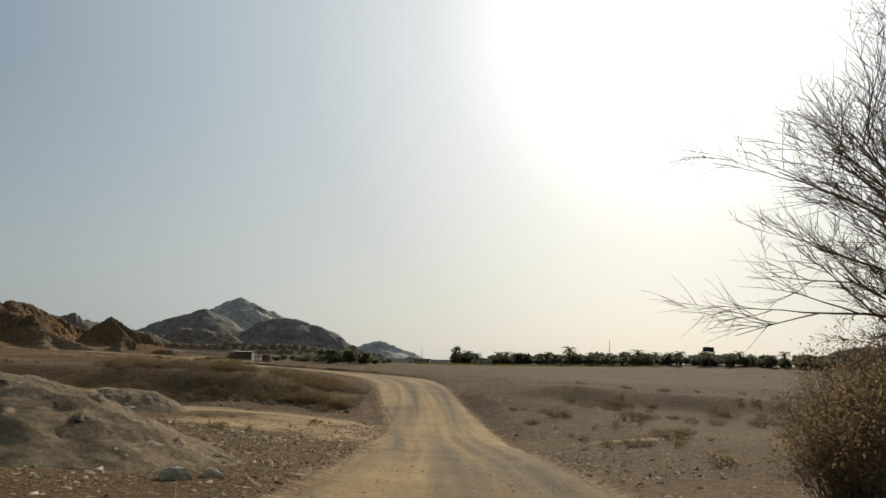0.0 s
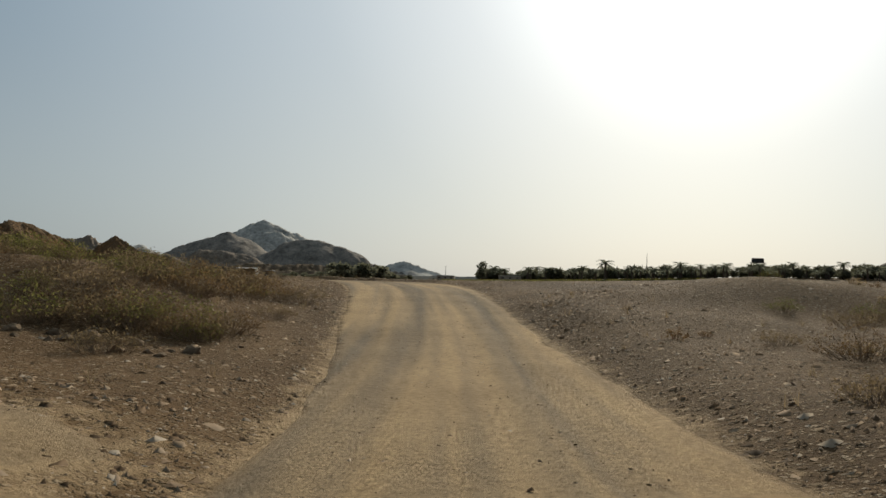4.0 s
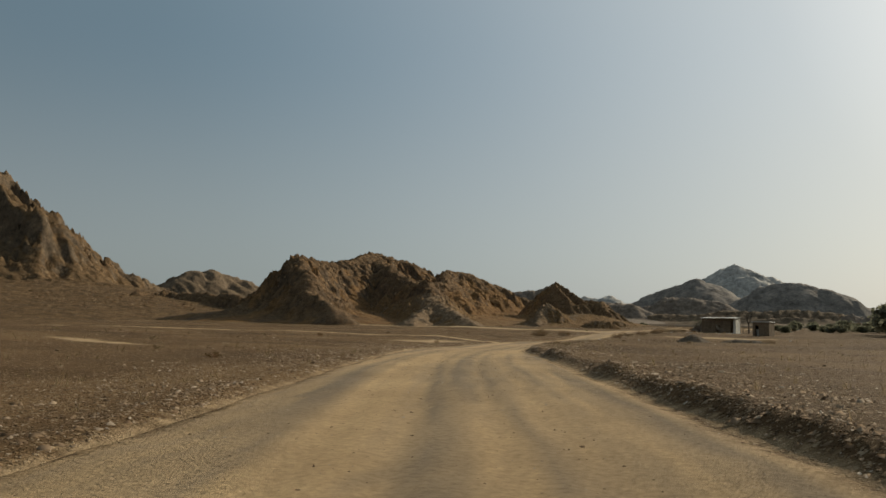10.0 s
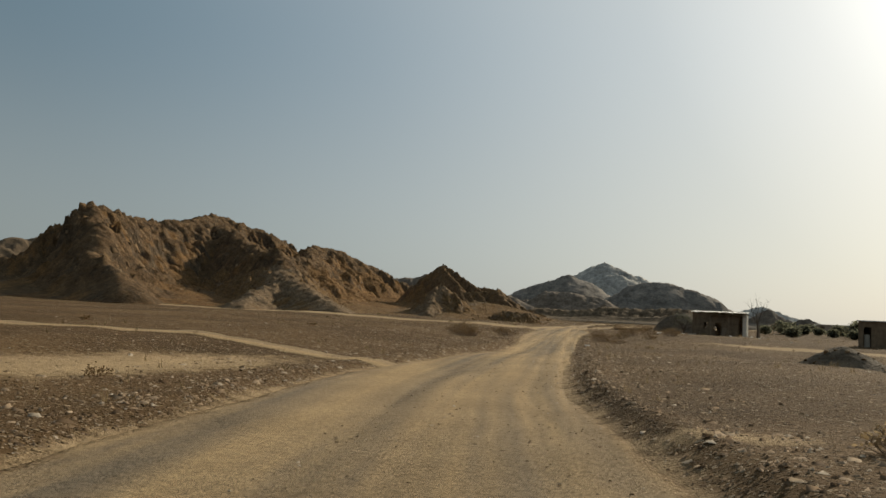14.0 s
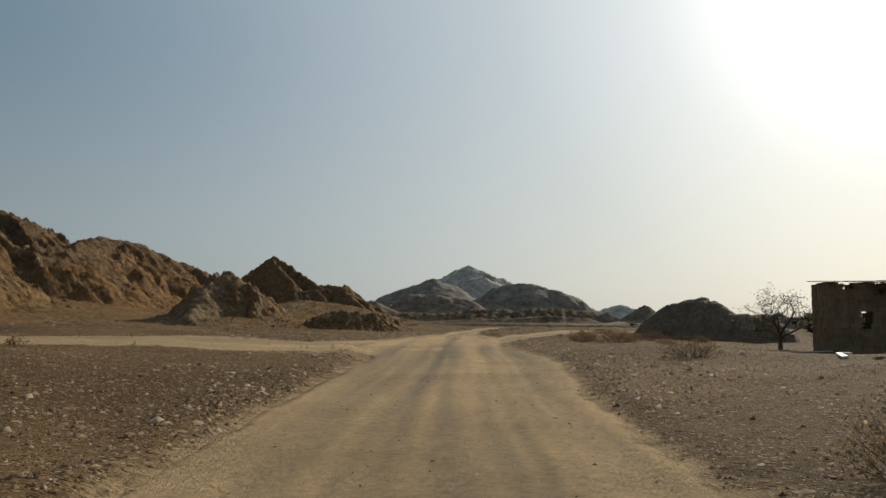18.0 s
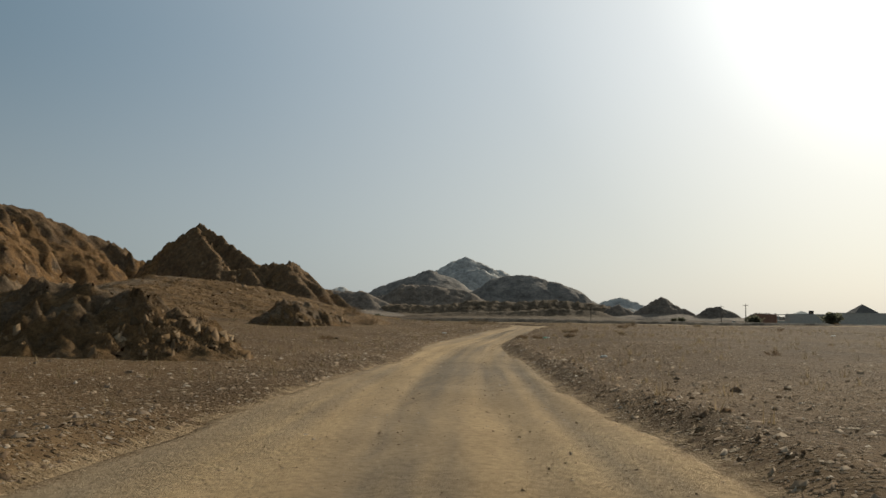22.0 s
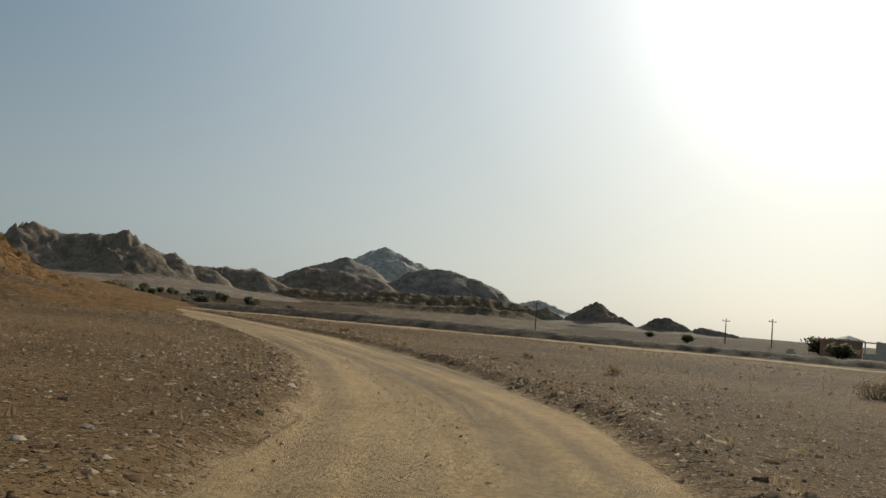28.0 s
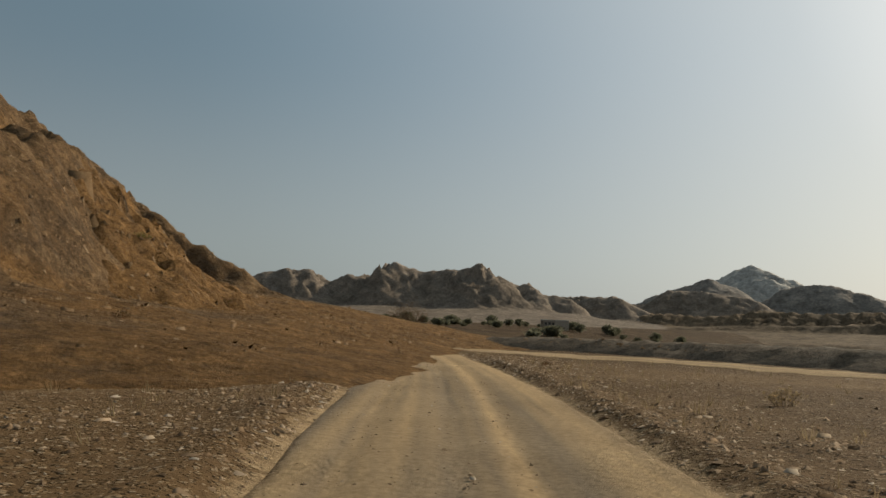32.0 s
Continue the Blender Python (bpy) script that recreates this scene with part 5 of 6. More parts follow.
for k, (x, y, h, w, c) in enumerate(SHRUBS):
    stem, leaf, label = KIND[c]
    shrub("desert_shrub", label, ground_at(x, y), h * (0.9 if h > 1.7 else 0.55), w * (1.0 if h > 1.7 else 0.9), 100 + k, stem, 60 + int(32 * h), leaf, 3, 0.018 + 0.008 * h, group="desert shrubs", fine=0.8)

brush_rnd = random.Random(77)
brush_models = [shrub("low_brush", ("low tangled grey-brown brush on the bank", "low russet brush on the bank", "low dull yellow-green brush on the bank")[k], (0, 0, 0), 0.75, 1.9, 500 + k, M_TWIG, 70, (M_OLIVE, M_DRYLEAF, M_YELLOW)[k], 3, 0.036, group="low brush", fine=0.7) for k in range(3)]
brush_spots = [(brush_rnd.uniform(-23, -4.5), brush_rnd.uniform(51, 66)) for k in range(105)] + [(brush_rnd.uniform(7, 25), 46 + brush_rnd.uniform(0, 18)) for k in range(20)]
for k, (x, y) in enumerate(brush_spots):
    c = k if k < 3 else brush_rnd.choice((0, 0, 1, 2))
    s = brush_rnd.uniform(0.55, 1.25) if k < 105 else brush_rnd.uniform(0.35, 0.75)
    m = pose(*ground_at(x, y), 0, 0, brush_rnd.uniform(0, 360)) @ Matrix.Diagonal((s * 1.15, s, s * brush_rnd.uniform(0.75, 1.1), 1))
    o = brush_models[c] if k < 3 else copy_thing(brush_models[c], m)
    o.matrix_world = m

tuft_rnd = random.Random(91)
tuft_models = [shrub("grass_tuft", ("low dry straw tuft on the stony plain", "low russet dry tuft on the stony plain", "low greyish dry tuft on the stony plain")[k], (0, 0, 0), 0.42, 0.8, 300 + k, (M_TWIG, M_REDTWIG, M_TWIG)[k], 24, (M_STRAW, M_DRYLEAF, M_STRAW)[k], 2, 0.05, "tuft", "dry tufts") for k in range(3)]
tuft_used = set()
for k in range(170):
    y = tuft_rnd.uniform(14, 70) if k < 90 else tuft_rnd.uniform(70, 470)
    xr, zr, wl, wr = (float(v) for v in road_at(np.array(y)))
    side = tuft_rnd.choice((-1, 1))
    x = xr + side * ((wl if side < 0 else wr) + 2.2 + tuft_rnd.random() ** 1.3 * 28)
    s = tuft_rnd.uniform(0.3, 0.85)
    m = pose(*ground_at(x, y), 0, 0, tuft_rnd.uniform(0, 360)) @ Matrix.Diagonal((s * tuft_rnd.uniform(0.9, 1.5), s * 1.2, s, 1))
    c = k % 3
    o = tuft_models[c] if c not in tuft_used else copy_thing(tuft_models[c], m)
    tuft_used.add(c)
    o.matrix_world = m

# ---- date gardens, far trees and bushes ----
first = palm()
rnd = random.Random(31)
spots = []
for k in range(96):
    t = (k + rnd.uniform(-0.4, 0.4)) / 96
    spots.append((18 + t * 165 + rnd.uniform(-4, 4), 432 - 55 * t + rnd.uniform(-8, 22), rnd.uniform(0.7, 1.15) * (1.45 if k % 9 == 4 else 1.0)))
for k, (x, y, s) in enumerate(spots):
    m = pose(x, y, gz(x, y), 0, 0, rnd.uniform(0, 360)) @ Matrix.Diagonal((s, s, s * rnd.uniform(0.85, 1.1), 1))
    if k == 0:
        first.matrix_world = m
    else:
        o = copy_thing(first, m)
        o.matrix_world = m


def round_tree(seed, height, width, leaf, name="garden_tree", label="dark green garden tree, rounded crown paled for haze", cat="tree"):
    """A leafy tree or bush: trunk, limbs and an uneven crown of leaf clumps."""
    rnd = random.Random(seed)
    g = thing(name, label, cat, (0, 0, 0), 0, "garden trees")
    bm = bmesh.new()
    tube(bm, [(0, 0, -0.3), (0.1, 0, height * 0.25), (0, 0.1, height * 0.5)], [0.05 * height, 0.04 * height, 0.02 * height], 6)
    for k in range(5):
        a = k * 1.26
        tube(bm, [(0, 0, height * 0.22), (math.cos(a) * width * 0.2, math.sin(a) * width * 0.2, height * 0.45), (math.cos(a) * width * 0.36, math.sin(a) * width * 0.36, height * 0.62)], [0.025 * height, 0.018 * height, 0.006 * height], 4)
    part("trunk", bm, M_BARK, g)
    tips = []
    for k in range(130):
        a, t = rnd.uniform(0, 6.28), rnd.random() ** 0.5
        z = rnd.uniform(-1, 1)
        r = math.sqrt(1 - z * z * 0.8) * t * (1 + 0.25 * math.sin(3 * a + seed))
        tips.append((Vector((math.cos(a) * r * width * 0.5, math.sin(a) * r * width * 0.5, height * (0.58 + 0.4 * z))), Vector((0, 0, 1))))
    part("crown", leaf_clumps(rnd, tips, 0.11 * width, 5, 0.08 * width), leaf, g)
    return g


models = [round_tree(s, 5.0, 6.0, M_LEAF) for s in (1, 2, 3)]
bush = round_tree(7, 2.4, 3.4, M_LEAF, "garden_bush", "dark green leafy bush on the plain", "bush")
places = []
for k in range(165):
    t = rnd.random()
    places.append((14 + t * 175, 438 - 55 * t + rnd.uniform(0, 26), rnd.uniform(0.5, 1.1), k % 3))
for k in range(20):
    t = rnd.random()
    places.append((-62 + t * 45, 345 + t * 48 + rnd.uniform(-12, 12), rnd.uniform(0.28, 0.5), k % 3))
for k in range(48):
    t = (k + rnd.random()) / 48
    places.append((-300 + t * 110, 626 + t * 60 + rnd.uniform(-18, 12), rnd.uniform(0.22, 0.55), k % 3))
places += [(-31, 275, 1.0, 0), (-26, 281, 0.9, 1), (-35, 283, 0.8, 2), (-22, 290, 0.9, 0)]
used = set()
for x, y, s, k in places:
    m = pose(x, y, gz(x, y), 0, 0, rnd.uniform(0, 360)) @ Matrix.Diagonal((s * rnd.uniform(0.9, 1.2), s, s * rnd.uniform(0.8, 1.15), 1))
    o = models[k] if k not in used else copy_thing(models[k], m)
    used.add(k)
    o.matrix_world = m
spots = [(-58 + rnd.uniform(0, 40), 318 + rnd.uniform(0, 60)) for k in range(34)] + [(-300 + rnd.uniform(0, 110), 612 + rnd.uniform(-20, 30)) for k in range(12)] + [(-90 + rnd.uniform(0, 90), 520 + rnd.uniform(-12, 30)) for k in range(10)] + [(-236 + 190 * rnd.choice((0.06, 0.1, 0.24, 0.45, 0.52, 0.81)) + rnd.gauss(0, 7), 596 + rnd.gauss(0, 16)) for k in range(9)]
for k, (x, y) in enumerate(spots):
    s = rnd.uniform(0.5, 1.1) if k < 56 else rnd.uniform(0.2, 0.55)
    m = pose(x, y, gz(x, y), 0, 0, rnd.uniform(0, 360)) @ Matrix.Diagonal((s * rnd.uniform(0.9, 1.7), s, s * rnd.uniform(0.7, 1.1), 1))
    o = bush if k == 0 else copy_thing(bush, m)
    o.matrix_world = m
big = round_tree(12, 9.0, 5.0, M_LEAF, "tall_garden_tree", "tall dense dark green tree at the plain's edge", "tree")
big.matrix_world = pose(*ground_at(14.5, 436))

# water tank on its stand
g = thing("water_tank", "square water tank on a tall steel stand", "water tank", ground_at(137, 412), 20)
part("tank", bevelled((-2.1, -1.7, 6.8, 2.1, 1.7, 8.9), width=0.08), M_DARK, g)
part("platform", bevelled((-2.9, -2.2, 6.75, 2.9, 2.2, 6.95), width=0.03), M_DARK, g)
for x in (-2.2, 2.2):
    for y in (-1.7, 1.7):
        part("leg", bevelled((x - 0.12, y - 0.12, -0.5, x + 0.12, y + 0.12, 6.75), width=0.02), M_DARK, g)
for s in (-1, 1):
    bm = bmesh.new()
    tube(bm, [(-2.2, s * 1.7, 0.4), (2.2, s * 1.7, 6.4)], [0.06, 0.06], 5)
    tube(bm, [(2.2, s * 1.7, 0.4), (-2.2, s * 1.7, 6.4)], [0.06, 0.06], 5)
    part("brace", bm, M_DARK, g)


# ---- far houses ----
def house(at, turn, w, d, h, mat, label, windows=2, roof="flat"):
    g = thing("house", label, "house", at, turn, "far houses")
    wall = part("wall", bevelled((0, 0, -0.5, w, d, h), width=0.03), mat, g)
    if roof == "flat":
        part("roof", bevelled((-0.12, -0.12, h, w + 0.12, d + 0.12, h + 0.22), width=0.02), M_PLASTER, g)
    for k in range(windows):
        x = w * (k + 0.5) / windows
        o = part("window", boxes((x - 0.45, -0.05, h * 0.4, x + 0.45, 0.06, h * 0.75)), M_DARK, wall)
        part("sill", boxes((x - 0.52, -0.1, h * 0.4 - 0.08, x + 0.52, -0.03, h * 0.4)), M_PLASTER, o)
    part("door", boxes((w * 0.06, -0.05, -0.2, w * 0.06 + 0.9, 0.06, 2.0)), M_WOOD, wall)
    return g


g = thing("store_building", "low red-brown block store with a white porch", "building", (-66.6, 522, gz(-64, 522)), -2)
part("wall", bevelled((0, 0, -0.5, 4.4, 3.5, 2.25), width=0.03), M_REDWALL, g)
bm = bmesh.new()
rnd = random.Random(8)
for k in range(11):                              # odds and ends lying on the roof
    x, y = rnd.uniform(0.2, 4.1), rnd.uniform(0.1, 0.8)
    box(bm, x - 0.22, y - 0.1, 2.25, x + 0.22, y + 0.15, 2.25 + rnd.uniform(0.06, 0.22), 0.04)
part("roof_clutter", bm, M_PLASTER, g, "pale scraps lying along the roof edge")
for x in (4.6, 6.1):
    part("porch_column", bevelled((x, -0.3, -0.4, x + 0.16, -0.14, 2.1), width=0.02), M_PLASTER, g, "white porch column")
part("porch_roof", bevelled((4.42, -0.4, 2.1, 6.5, 2.6, 2.26), width=0.02), M_PLASTER, g)
part("porch_parapet", bevelled((4.42, -0.36, -0.4, 6.4, -0.2, 0.75), width=0.02), M_PLASTER, g)
house((-52, 440, gz(-52, 440)), 0, 11, 5, 2.2, M_LIME, "long low pale house among far gardens", 4)
house((-30, 418, gz(-30, 418)), 8, 8, 5, 2.4, M_LIME, "low white house beyond the gardens", 3)
house((-8, 470, gz(-8, 470)), -5, 9, 6, 2.6, M_LIME, "low white house on the plain", 3)
house((-222, 662, gz(-222, 662)), -25, 6.5, 5, 2.2, M_LIME, "long pale house below the mountains", 4)
house((22, 425, gz(22, 425)), 0, 10, 6, 2.4, M_LIME, "pale shed beside the palm gardens", 3)
for k in range(11):
    w, h = 8.6, (2.25 if k == 0 else 2.5)
    a = (-60.0 + k * w, 522.4 + k * 0.4)
    g = thing("boundary_wall", "pale plastered boundary wall of a far compound", "wall", (a[0], a[1], gz(a[0] + w / 2, a[1])), 2.6, "compound walls")
    part("panel", bevelled((0, 0, -0.6, w - 0.02, 0.2, h), width=0.02), M_PLASTER, g)
    part("coping", bevelled((0, -0.06, h, w - 0.02, 0.26, h + 0.1), width=0.02), M_PLASTER, g)
    part("pier", bevelled((-0.2, -0.1, -0.6, 0.2, 0.3, h + 0.16), width=0.02), M_PLASTER, g)
for x, y in ((-55.5, 519.5), (-54.2, 519.8), (-71.5, 520.5)):
    g = thing("block_stack", "small stack of white blocks beside the compound wall", "blocks", (x, y, gz(x, y)), 8, "block stacks")
    part("block", bevelled((-0.5, -0.3, -0.1, 0.5, 0.3, 0.42), width=0.02), M_PLASTER, g)
    part("block", bevelled((-0.3, -0.25, 0.43, 0.35, 0.25, 0.7), width=0.02), M_PLASTER, g)
g = thing("roof_tank", "small dark water tank behind the compound wall", "water tank", (-54.5, 525, gz(-54.5, 525)), 5)
part("stand", bevelled((-0.4, -0.4, -0.4, 0.4, 0.4, 2.3), width=0.02), M_LIME, g)
part("tank", bevelled((-0.45, -0.45, 2.3, 0.45, 0.45, 3.1), width=0.05), M_DARK, g)
def pavilion(x, y, half, eave, peak, mat, label):
    """A tent-like pyramid roof on four posts."""
    g = thing("pavilion", label, "pavilion", (x, y, gz(x, y)), 10, "pavilions")
    bm = bmesh.new()
    top = bm.verts.new((0, 0, peak))
    low = [[bm.verts.new((sx * half, sy * half, z)) for sx, sy in ((-1, -1), (1, -1), (1, 1), (-1, 1))] for z in (eave, eave - 0.14)]
    for i in range(4):
        j = (i + 1) % 4
        bm.faces.new((low[0][i], low[0][j], top))
        bm.faces.new((low[1][i], low[1][j], low[0][j], low[0][i]))
    bm.faces.new(low[1][::-1])
    part("roof", bm, mat, g)
    p = half - 0.4
    for sx in (-p, p):
        for sy in (-p, p):
            part("post", bevelled((sx - 0.1, sy - 0.1, -0.4, sx + 0.1, sy + 0.1, eave), width=0.02), M_WOOD, g)


pavilion(-33, 574, 3.4, 2.9, 5.5, M_CLOTH, "open pavilion with a dark pyramid roof")
pavilion(-50, 566, 2.0, 2.7, 3.5, M_PLASTER, "small kiosk with a pale pyramid roof")


def pole(at, h, label, arm=True):
    g = thing("utility_pole", label, "pole", at, 25, "utility poles")
    bm = bmesh.new()
    tube(bm, [(0, 0, -0.5), (0, 0, h)], [0.13, 0.08], 8)
    part("shaft", bm, M_WOOD, g)
    if arm:
        part("crossarm", bevelled((-0.8, -0.05, h - 0.55, 0.8, 0.05, h - 0.43), width=0.01), M_WOOD, g)
        for x in (-0.7, 0.0, 0.7):
            bm = bmesh.new()
            tube(bm, [(x, 0, h - 0.43), (x, 0, h - 0.25)], [0.05, 0.03], 6)
            part("insulator", bm, M_DARK, g)


for x, y, h in ((-64.9, 559.5, 5.2), (-70, 575, 5.0), (-107, 575, 6.5), (60, 520, 8)):
    pole((x, y, gz(x, y)), h, "wooden utility pole on the far plain")


def mast(at, h):
    g = thing("lattice_mast", "thin lattice radio mast in the distance", "mast", at)
    for x, y in ((-0.16, -0.12), (0.16, -0.12), (0, 0.16)):
        bm = bmesh.new()
        tube(bm, [(x, y, -0.5), (x * 0.3, y * 0.3, h)], [0.07, 0.04], 5)
        part("leg", bm, M_DARK, g)
    bm = bmesh.new()
    for k in range(int(h)):
        s, t = 1 - 0.7 * k / h, 1 - 0.7 * (k + 1) / h
        tube(bm, [(-0.4 * s, -0.3 * s, k), (0.4 * t, -0.3 * t, k + 1)], [0.03, 0.03], 3)
        tube(bm, [(0.4 * s, -0.3 * s, k), (0, 0.4 * t, k + 1)], [0.03, 0.03], 3)
        tube(bm, [(0, 0.4 * s, k), (-0.4 * t, -0.3 * t, k + 1)], [0.03, 0.03], 3)
    part("bracing", bm, M_DARK, g)


for x, y, h in ((-5, 648, 11), (103, 480, 14), (150, 700, 18)):
    mast((x, y, gz(x, y)), h)

# ---- litter ----
def litter(at, mat, label, s, seed):
    """A crumpled bag: folds and creases pushed into a flattened lump."""
    rnd = random.Random(seed)
    bm = bmesh.new()
    bmesh.ops.create_icosphere(bm, subdivisions=3, radius=s)
    off = Vector((seed * 2.3, seed * 5.1, 0))
    for v in bm.verts:
        n = v.co / s
        v.co *= 1 + 0.55 * abs(noise.noise(n * 2.1 + off)) - 0.5 * abs(noise.noise(n * 4.3 + off)) + rnd.uniform(-0.09, 0.09)
        v.co.z = v.co.z * 0.42 + s * 0.16
    o = part("plastic_litter", bm, mat)
    o.matrix_world = pose(*at, 0, 0, rnd.uniform(0, 360)) @ Matrix.Diagonal((rnd.uniform(1.0, 1.6), rnd.uniform(0.7, 1.0), 1, 1))
    tagged(o, label, "litter", "scattered litter")


for k, (x, y, r, green) in enumerate(((-96.2, 376.1, 0.15, 1), (-96.42, 376.0, 0.12, 0), (-96.0, 376.3, 0.1, 0), (-96.3, 376.35, 0.09, 0), (-96.62, 375.85, 0.06, 0), (-94.7, 377.0, 0.1, 0))):
    litter(ground_at(x, y), M_GREEN if green else M_WHITE, "crumpled green plastic bag on stony ground" if green else "crumpled white plastic bag on stony ground", r, 1 + k)
rnd = random.Random(55)
for k, (x, y) in enumerate(((9.5, 38), (-44, 250), (-56, 262), (-69, 247), (-40, 226), (-52, 214), (-91, 350), (-78, 380), (-104, 380), (-73, 330))):
    litter(ground_at(x, y), M_WHITE, "scrap of pale plastic caught on stones", rnd.uniform(0.08, 0.16), 10 + k)


# ---- rocks ----
def rock_mesh(seed, sub=2, rough=0.35):
    rnd = random.Random(seed)
    bm = bmesh.new()
    bmesh.ops.create_icosphere(bm, subdivisions=sub, radius=1.0)
    off = Vector((seed * 3.1, seed * 1.7, 0))
    planes = [(Vector((rnd.uniform(-1, 1), rnd.uniform(-1, 1), rnd.uniform(-0.6, 1))).normalized(), rnd.uniform(0.5, 0.8)) for k in range(7)]
    for v in bm.verts:
        for n, d in planes:
            e = v.co.dot(n) - d
            if e > 0:
                v.co -= n * e * 0.9
        v.co *= 1 + rough * noise.noise(v.co * 1.7 + off)
        v.co.z *= 0.72
    me = bpy.data.meshes.new("rock")
    bm.to_mesh(me)
    bm.free()
    me.materials.append(M_STONE)
    return me


ROCKS = [rock_mesh(s) for s in range(8)]
rnd = random.Random(17)


def rock(x, y, s, k, label="weathered brown stone lying on gravel"):
    o = new("rock", ROCKS[k % 8])
    o.matrix_world = pose(x, y, gz(x, y) + s * 0.12, rnd.uniform(-15, 15), rnd.uniform(-15, 15), rnd.uniform(0, 360)) @ Matrix.Diagonal((s * rnd.uniform(0.8, 1.3), s, s * rnd.uniform(0.7, 1.1), 1))
    tagged(o, label, "rock", "loose rocks")
    return o


M_BOULDER = plain("pale_boulder", (0.40, 0.33, 0.245), 0.9, 0.3, 3.0, 0, 0.3)
for x, y, s, k in ((-3.3, 11.5, 0.24, 1), (-2.9, 11.9, 0.17, 2)):
    o = rock(x, y, s, k, "pale split boulder at the roadside")
    o.data = o.data.copy()
    o.data.materials[0] = M_BOULDER
for k in range(46):                              # pale stones along the foot of the brushy bank
    t = rnd.random()
    rock(-16 + 12 * t + rnd.gauss(0, 0.5), 52.6 - 4.0 * t + rnd.gauss(0, 0.45), rnd.choice((0.1, 0.13, 0.17, 0.2, 0.28)), k, "pale stone at the foot of a brushy bank")
for k in range(250):
    y = rnd.uniform(4, 470)
    xr, zr, wl, wr = (float(v) for v in road_at(np.array(y)))
    side = rnd.choice((-1, 1))
    d = (wl if side < 0 else wr) + 0.7 + rnd.random() ** 2 * 26
    rock(xr + side * d, y, rnd.choice((0.04, 0.045, 0.05, 0.055, 0.06, 0.065, 0.07, 0.08, 0.11)), k)


def stones(name, label, pts, sizes, seed, mat, sub=1, deep=0.5, lean=False):
    """Many small angular stones in one mesh."""
    r = np.random.RandomState(seed)
    if sub:
        bm = bmesh.new()
        bmesh.ops.create_icosphere(bm, subdivisions=sub, radius=1.0)
        base = np.array([v.co[:] for v in bm.verts])
        tri = np.array([[v.index for v in f.verts] for f in bm.faces])
        bm.free()
    elif lean:                                   # three-sided chips, open below
        base = np.array([(1, -0.7, -0.45), (-0.1, 1, -0.45), (-0.9, -0.6, -0.45), (0.1, -0.1, 0.55)], float)
        tri = np.array([(0, 1, 3), (1, 2, 3), (2, 0, 3)])
    else:                                        # chips with a ridged top, open below
        base = np.array([(1, -0.8, -deep), (1, 0.8, -deep), (-1, 0.8, -deep), (-1, -0.8, -deep), (0.62, 0.2, 0.5), (-0.6, -0.25, 0.42)], float)
        tri = np.array([(0, 1, 4), (1, 2, 5), (1, 5, 4), (2, 3, 5), (3, 0, 4), (3, 4, 5)])
    n, k = len(pts), len(base)
    var = base[None] * (1 + r.uniform(-0.35, 0.3, (12, k, 1)))
    if not sub:
        var = var + r.uniform(-0.35, 0.35, (12, k, 3)) * [1, 1, 0.6]
    V = var[r.randint(0, 12, n)] * (np.asarray(sizes)[:, None, None] * r.uniform(0.6, 1.35, (n, 1, 3)) * [1, 1, 0.75])
    a = r.uniform(0, 2 * np.pi, n)
    c, s = np.cos(a)[:, None], np.sin(a)[:, None]
    V = np.stack([V[..., 0] * c - V[..., 1] * s, V[..., 0] * s + V[..., 1] * c, V[..., 2]], -1) + pts[:, None, :]
    F = (tri[None] + (np.arange(n) * k)[:, None, None]).reshape(-1, 3)
    me = bpy.data.meshes.new(name)
    me.vertices.add(n * k)
    me.vertices.foreach_set("co", V.astype(np.float32).ravel())
    me.loops.add(F.size)
    me.loops.foreach_set("vertex_index", F.ravel().astype(np.int32))
    me.polygons.add(len(F))
    me.polygons.foreach_set("loop_start", (np.arange(len(F)) * 3).astype(np.int32))
    me.update(calc_edges=True)
    me.materials.append(mat)
    return tagged(new(name, me), label, "stones", kind="stuff")


def verge(n, reach, lo, hi, seed, near=0.1, power=2.0, y0=-6, y1=475):
    r = np.random.RandomState(seed)
    y = r.uniform(y0, y1, n)
    xr, zr, wl, wr = road_at(y)
    side = np.where(r.rand(n) < 0.5, -1, 1)
    d = np.where(side < 0, wl, wr) + near + r.rand(n) ** power * reach
    x = xr + side * d
    patch = fbm(x * 0.12, y * 0.12, 3)
    keep = r.rand(n) < 0.55 + 0.9 * patch
    x, y = x[keep], y[keep]
    s = lo * (hi / lo) ** (r.rand(len(x)) ** 2.2)
    return np.stack([x, y, ground_z(x, y) + s * 0.12], -1), s


stones("gravel", "scattered brown and pale gravel along the track", *verge(330000, 7.0, 0.016, 0.062, 1, 0.0, 1.2), 1, M_GRAVEL, 0, lean=True)
stones("gravel", "coarse brown stones spread over the plain", *verge(42000, 40, 0.024, 0.09, 2, 0.5, 1.3), 2, M_GRAVEL, 0)
stones("road_edge_rubble", "loose rubble piled along the track's edges", *verge(46000, 1.0, 0.018, 0.068, 3, 0.0, 1.1), 3, M_GRAVEL, 0, lean=True)
stones("shoulder_rubble", "angular brown and grey stones on the track shoulders", *verge(90000, 3.6, 0.018, 0.09, 31, 0.05, 1.2), 31, M_GRAVEL, 0)
r_ = np.random.RandomState(9)
y_ = r_.uniform(-6, 475, 24000)
xr_, zr_, wl_, wr_ = road_at(y_)
x_ = xr_ + r_.uniform(-1, 1, 24000) * np.minimum(wl_, wr_)
s_ = 0.008 * (3.4 ** (r_.rand(24000) ** 3))
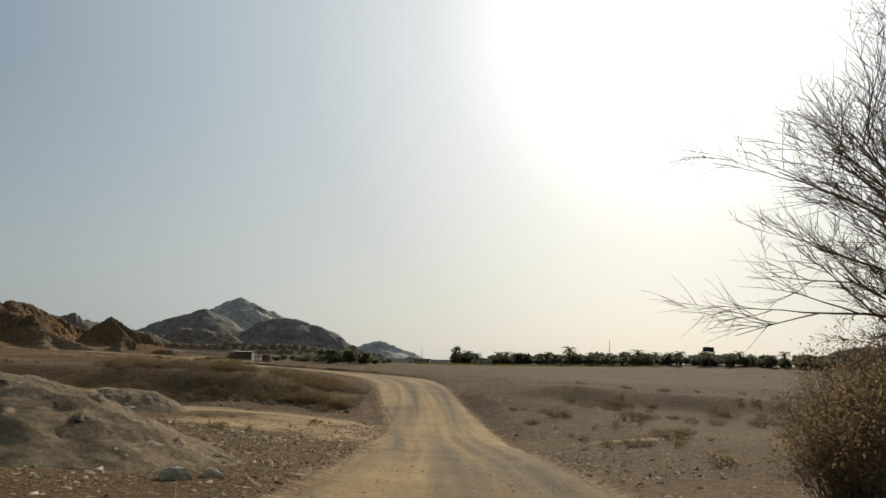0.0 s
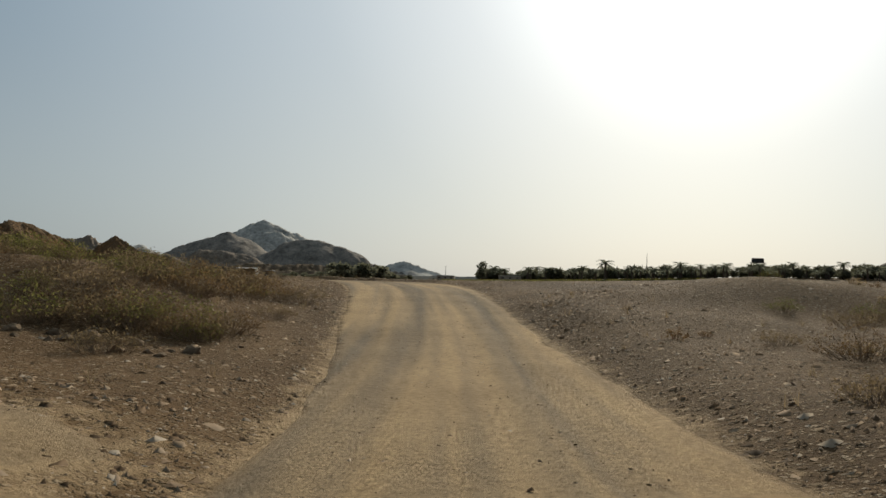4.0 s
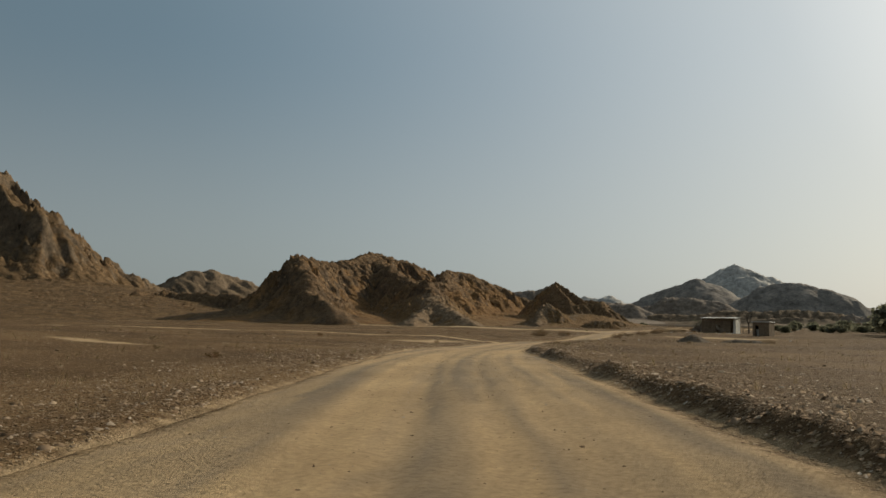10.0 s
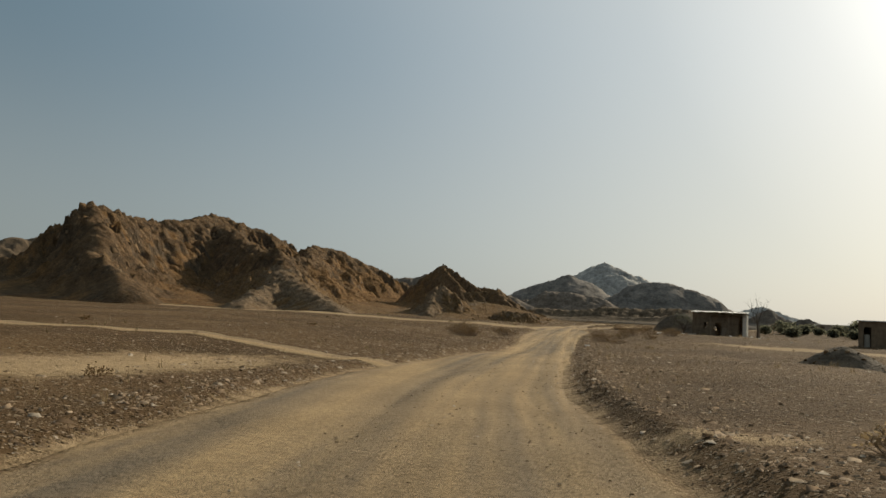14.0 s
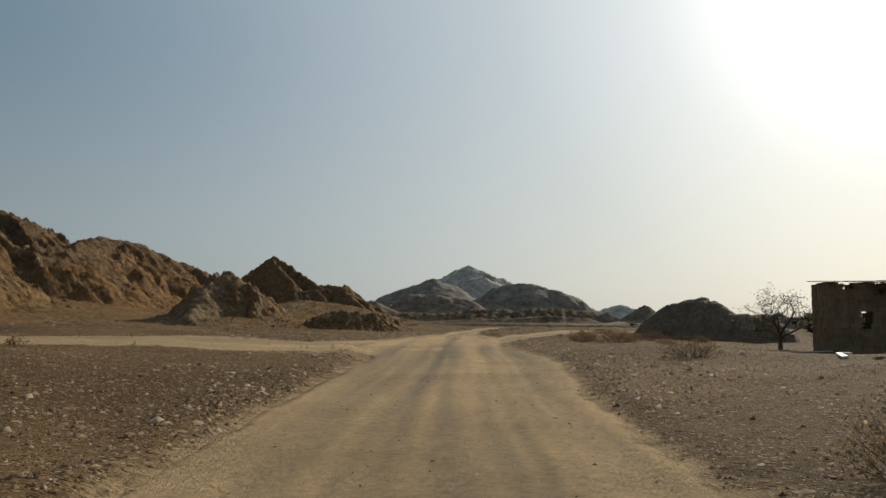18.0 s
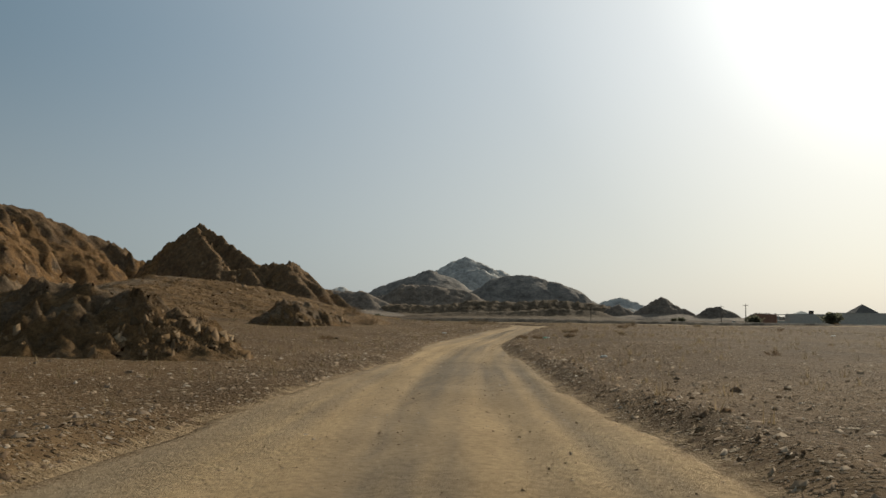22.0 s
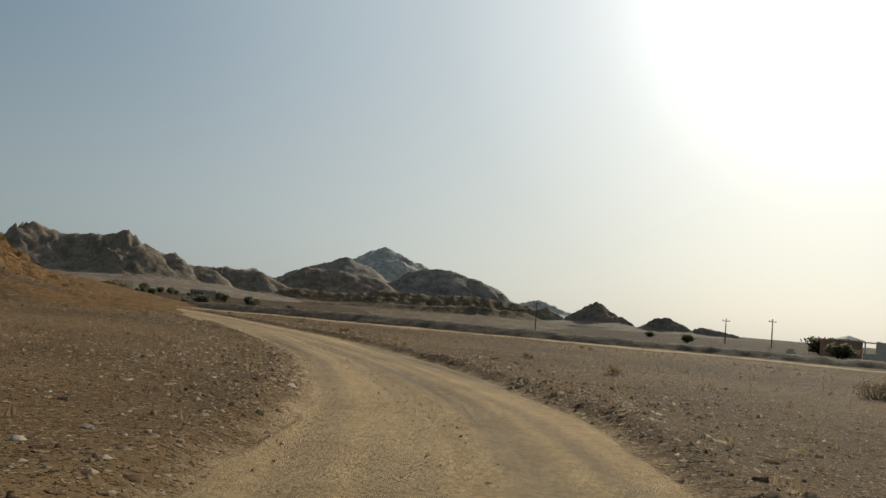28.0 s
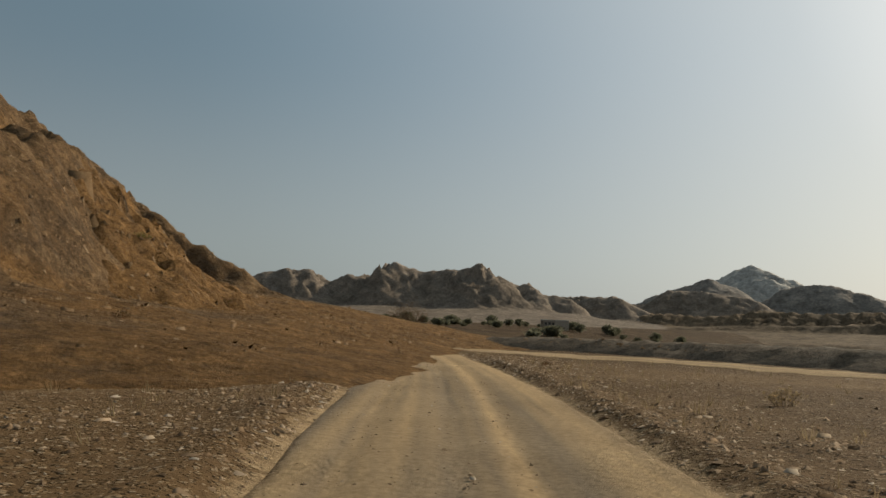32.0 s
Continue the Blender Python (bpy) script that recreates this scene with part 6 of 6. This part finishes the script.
stones("road_pebbles", "small loose pebbles on the sandy track", np.stack([x_, y_, zr_ + 0.012], -1), s_, 4, M_GRAVEL, 0)


def scree(n, x0, x1, y0, y1, lo, hi, seed, least=0.4):
    """Boulders on the hill flanks."""
    r = np.random.RandomState(seed)
    x, y = r.uniform(x0, x1, n), r.uniform(y0, y1, n)
    h = hill_z(x, y)
    keep = (h - ground_z(x, y) > least) & (r.rand(n) < 0.45 + 1.1 * fbm(x * 0.1, y * 0.1, 3))
    x, y, h = x[keep], y[keep], h[keep]
    s = lo * (hi / lo) ** (r.rand(len(x)) ** 2.5)
    return np.stack([x, y, h + s * 0.1], -1), s


stones("boulders", "angular brown boulders strewn over the hillside", *scree(52000, -200, -125, 425, 505, 0.04, 0.19, 11, 0.3), 5, M_SCREE, 0, 2.0)
stones("boulders", "large angular blocks on the rocky hills", *scree(6000, -200, -100, 320, 505, 0.09, 0.28, 15, 2.2), 10, M_SCREE, 0, 2.0)
stones("boulders", "angular brown boulders strewn over the ridge", *scree(14000, -260, -150, 270, 470, 0.2, 0.75, 12, 2.5), 6, M_SCREE, 0, 2.0)
stones("boulders", "broken brown rock blocks on low outcrops", *scree(11000, -130, -96, 330, 390, 0.06, 0.24, 16, 0.25), 16, M_SCREE, 0, 2.0)
stones("boulders", "packed angular blocks on the low outcrop by the track", *scree(16000, -113, -99, 336, 350, 0.05, 0.24, 26, 0.15), 26, M_SCREE, 0, 2.0)
stones("boulders", "packed angular blocks on the slab outcrop", *scree(7000, -117, -108, 369, 383, 0.06, 0.24, 27, 0.15), 27, M_SCREE, 0, 2.0)
stones("rubble", "pale broken rock on the roadside bank", *scree(16000, -22, -3, 5, 48, 0.03, 0.15, 17, 0.05), 17, M_PALEROCK, 0)
stones("rubble", "dark broken rubble on the mounds", *scree(9000, -84, -50, 300, 335, 0.05, 0.22, 13, 0.15), 7, M_SCREE, 0)
stones("rubble", "gravel chips on the heaps", *scree(1500, -58, -44, 232, 246, 0.04, 0.15, 14, 0.1), 8, M_SCREE)
b_pts, b_s = verge(9000, 12, 0.025, 0.11, 21, 1.0, 1.0, 2, 26)
stones("roadside_rubble", "pale broken rock on the roadside bank", b_pts[b_pts[:, 0] < -3.5], b_s[b_pts[:, 0] < -3.5], 9, M_PALEROCK, 0)


def tufts(n, seed, reach=30, y0=-6, y1=475):
    """Dry grass: thin blades in small clumps."""
    r = np.random.RandomState(seed)
    pts, _ = verge(n, reach, 0.05, 0.1, seed, 0.8, 1.3, y0, y1)
    m = len(pts)
    b = 9
    a, tilt, L = r.uniform(0, 6.28, (m, b)), r.uniform(0.1, 0.9, (m, b)), r.uniform(0.10, 0.34, (m, b))
    root = pts[:, None, :] + np.stack([r.normal(0, 0.05, (m, b)), r.normal(0, 0.05, (m, b)), np.full((m, b), -0.03)], -1)
    tip = root + np.stack([np.cos(a) * np.sin(tilt) * L, np.sin(a) * np.sin(tilt) * L, np.cos(tilt) * L], -1)
    wide = np.stack([-np.sin(a), np.cos(a), 0 * a], -1) * 0.008
    V = np.stack([root - wide, root + wide, tip], -2).reshape(-1, 3)
    F = np.arange(len(V)).reshape(-1, 3)
    ob = mesh_object("dry_grass", V.tolist(), F.tolist(), M_STRAW)
    return tagged(ob, "thin tufts of dry straw-coloured grass", "grass", kind="stuff")


tufts(5200, 33)
tufts(3500, 34, 34, 335, 475)


def crop(n, x0, x1, y0, y1, seed):
    """A far strip of yellow-green growth."""
    r = np.random.RandomState(seed)
    x, y = r.uniform(x0, x1, n), r.uniform(y0, y1, n)
    z = ground_z(x, y)
    h, a = r.uniform(0.3, 0.8, n), r.uniform(0, 6.28, n)
    dx, dy = np.cos(a) * 0.3, np.sin(a) * 0.3
    V = np.stack([np.stack([x - dx, y - dy, z - 0.05], -1), np.stack([x + dx, y + dy, z - 0.05], -1), np.stack([x, y, z + h], -1)], 1).reshape(-1, 3)
    ob = mesh_object("crop_field", V.tolist(), np.arange(3 * n).reshape(-1, 3).tolist(), M_YELLOW)
    return tagged(ob, "strip of yellow-green field before the gardens", "field", kind="stuff")


crop(9000, -5, 110, 396, 414, 61)
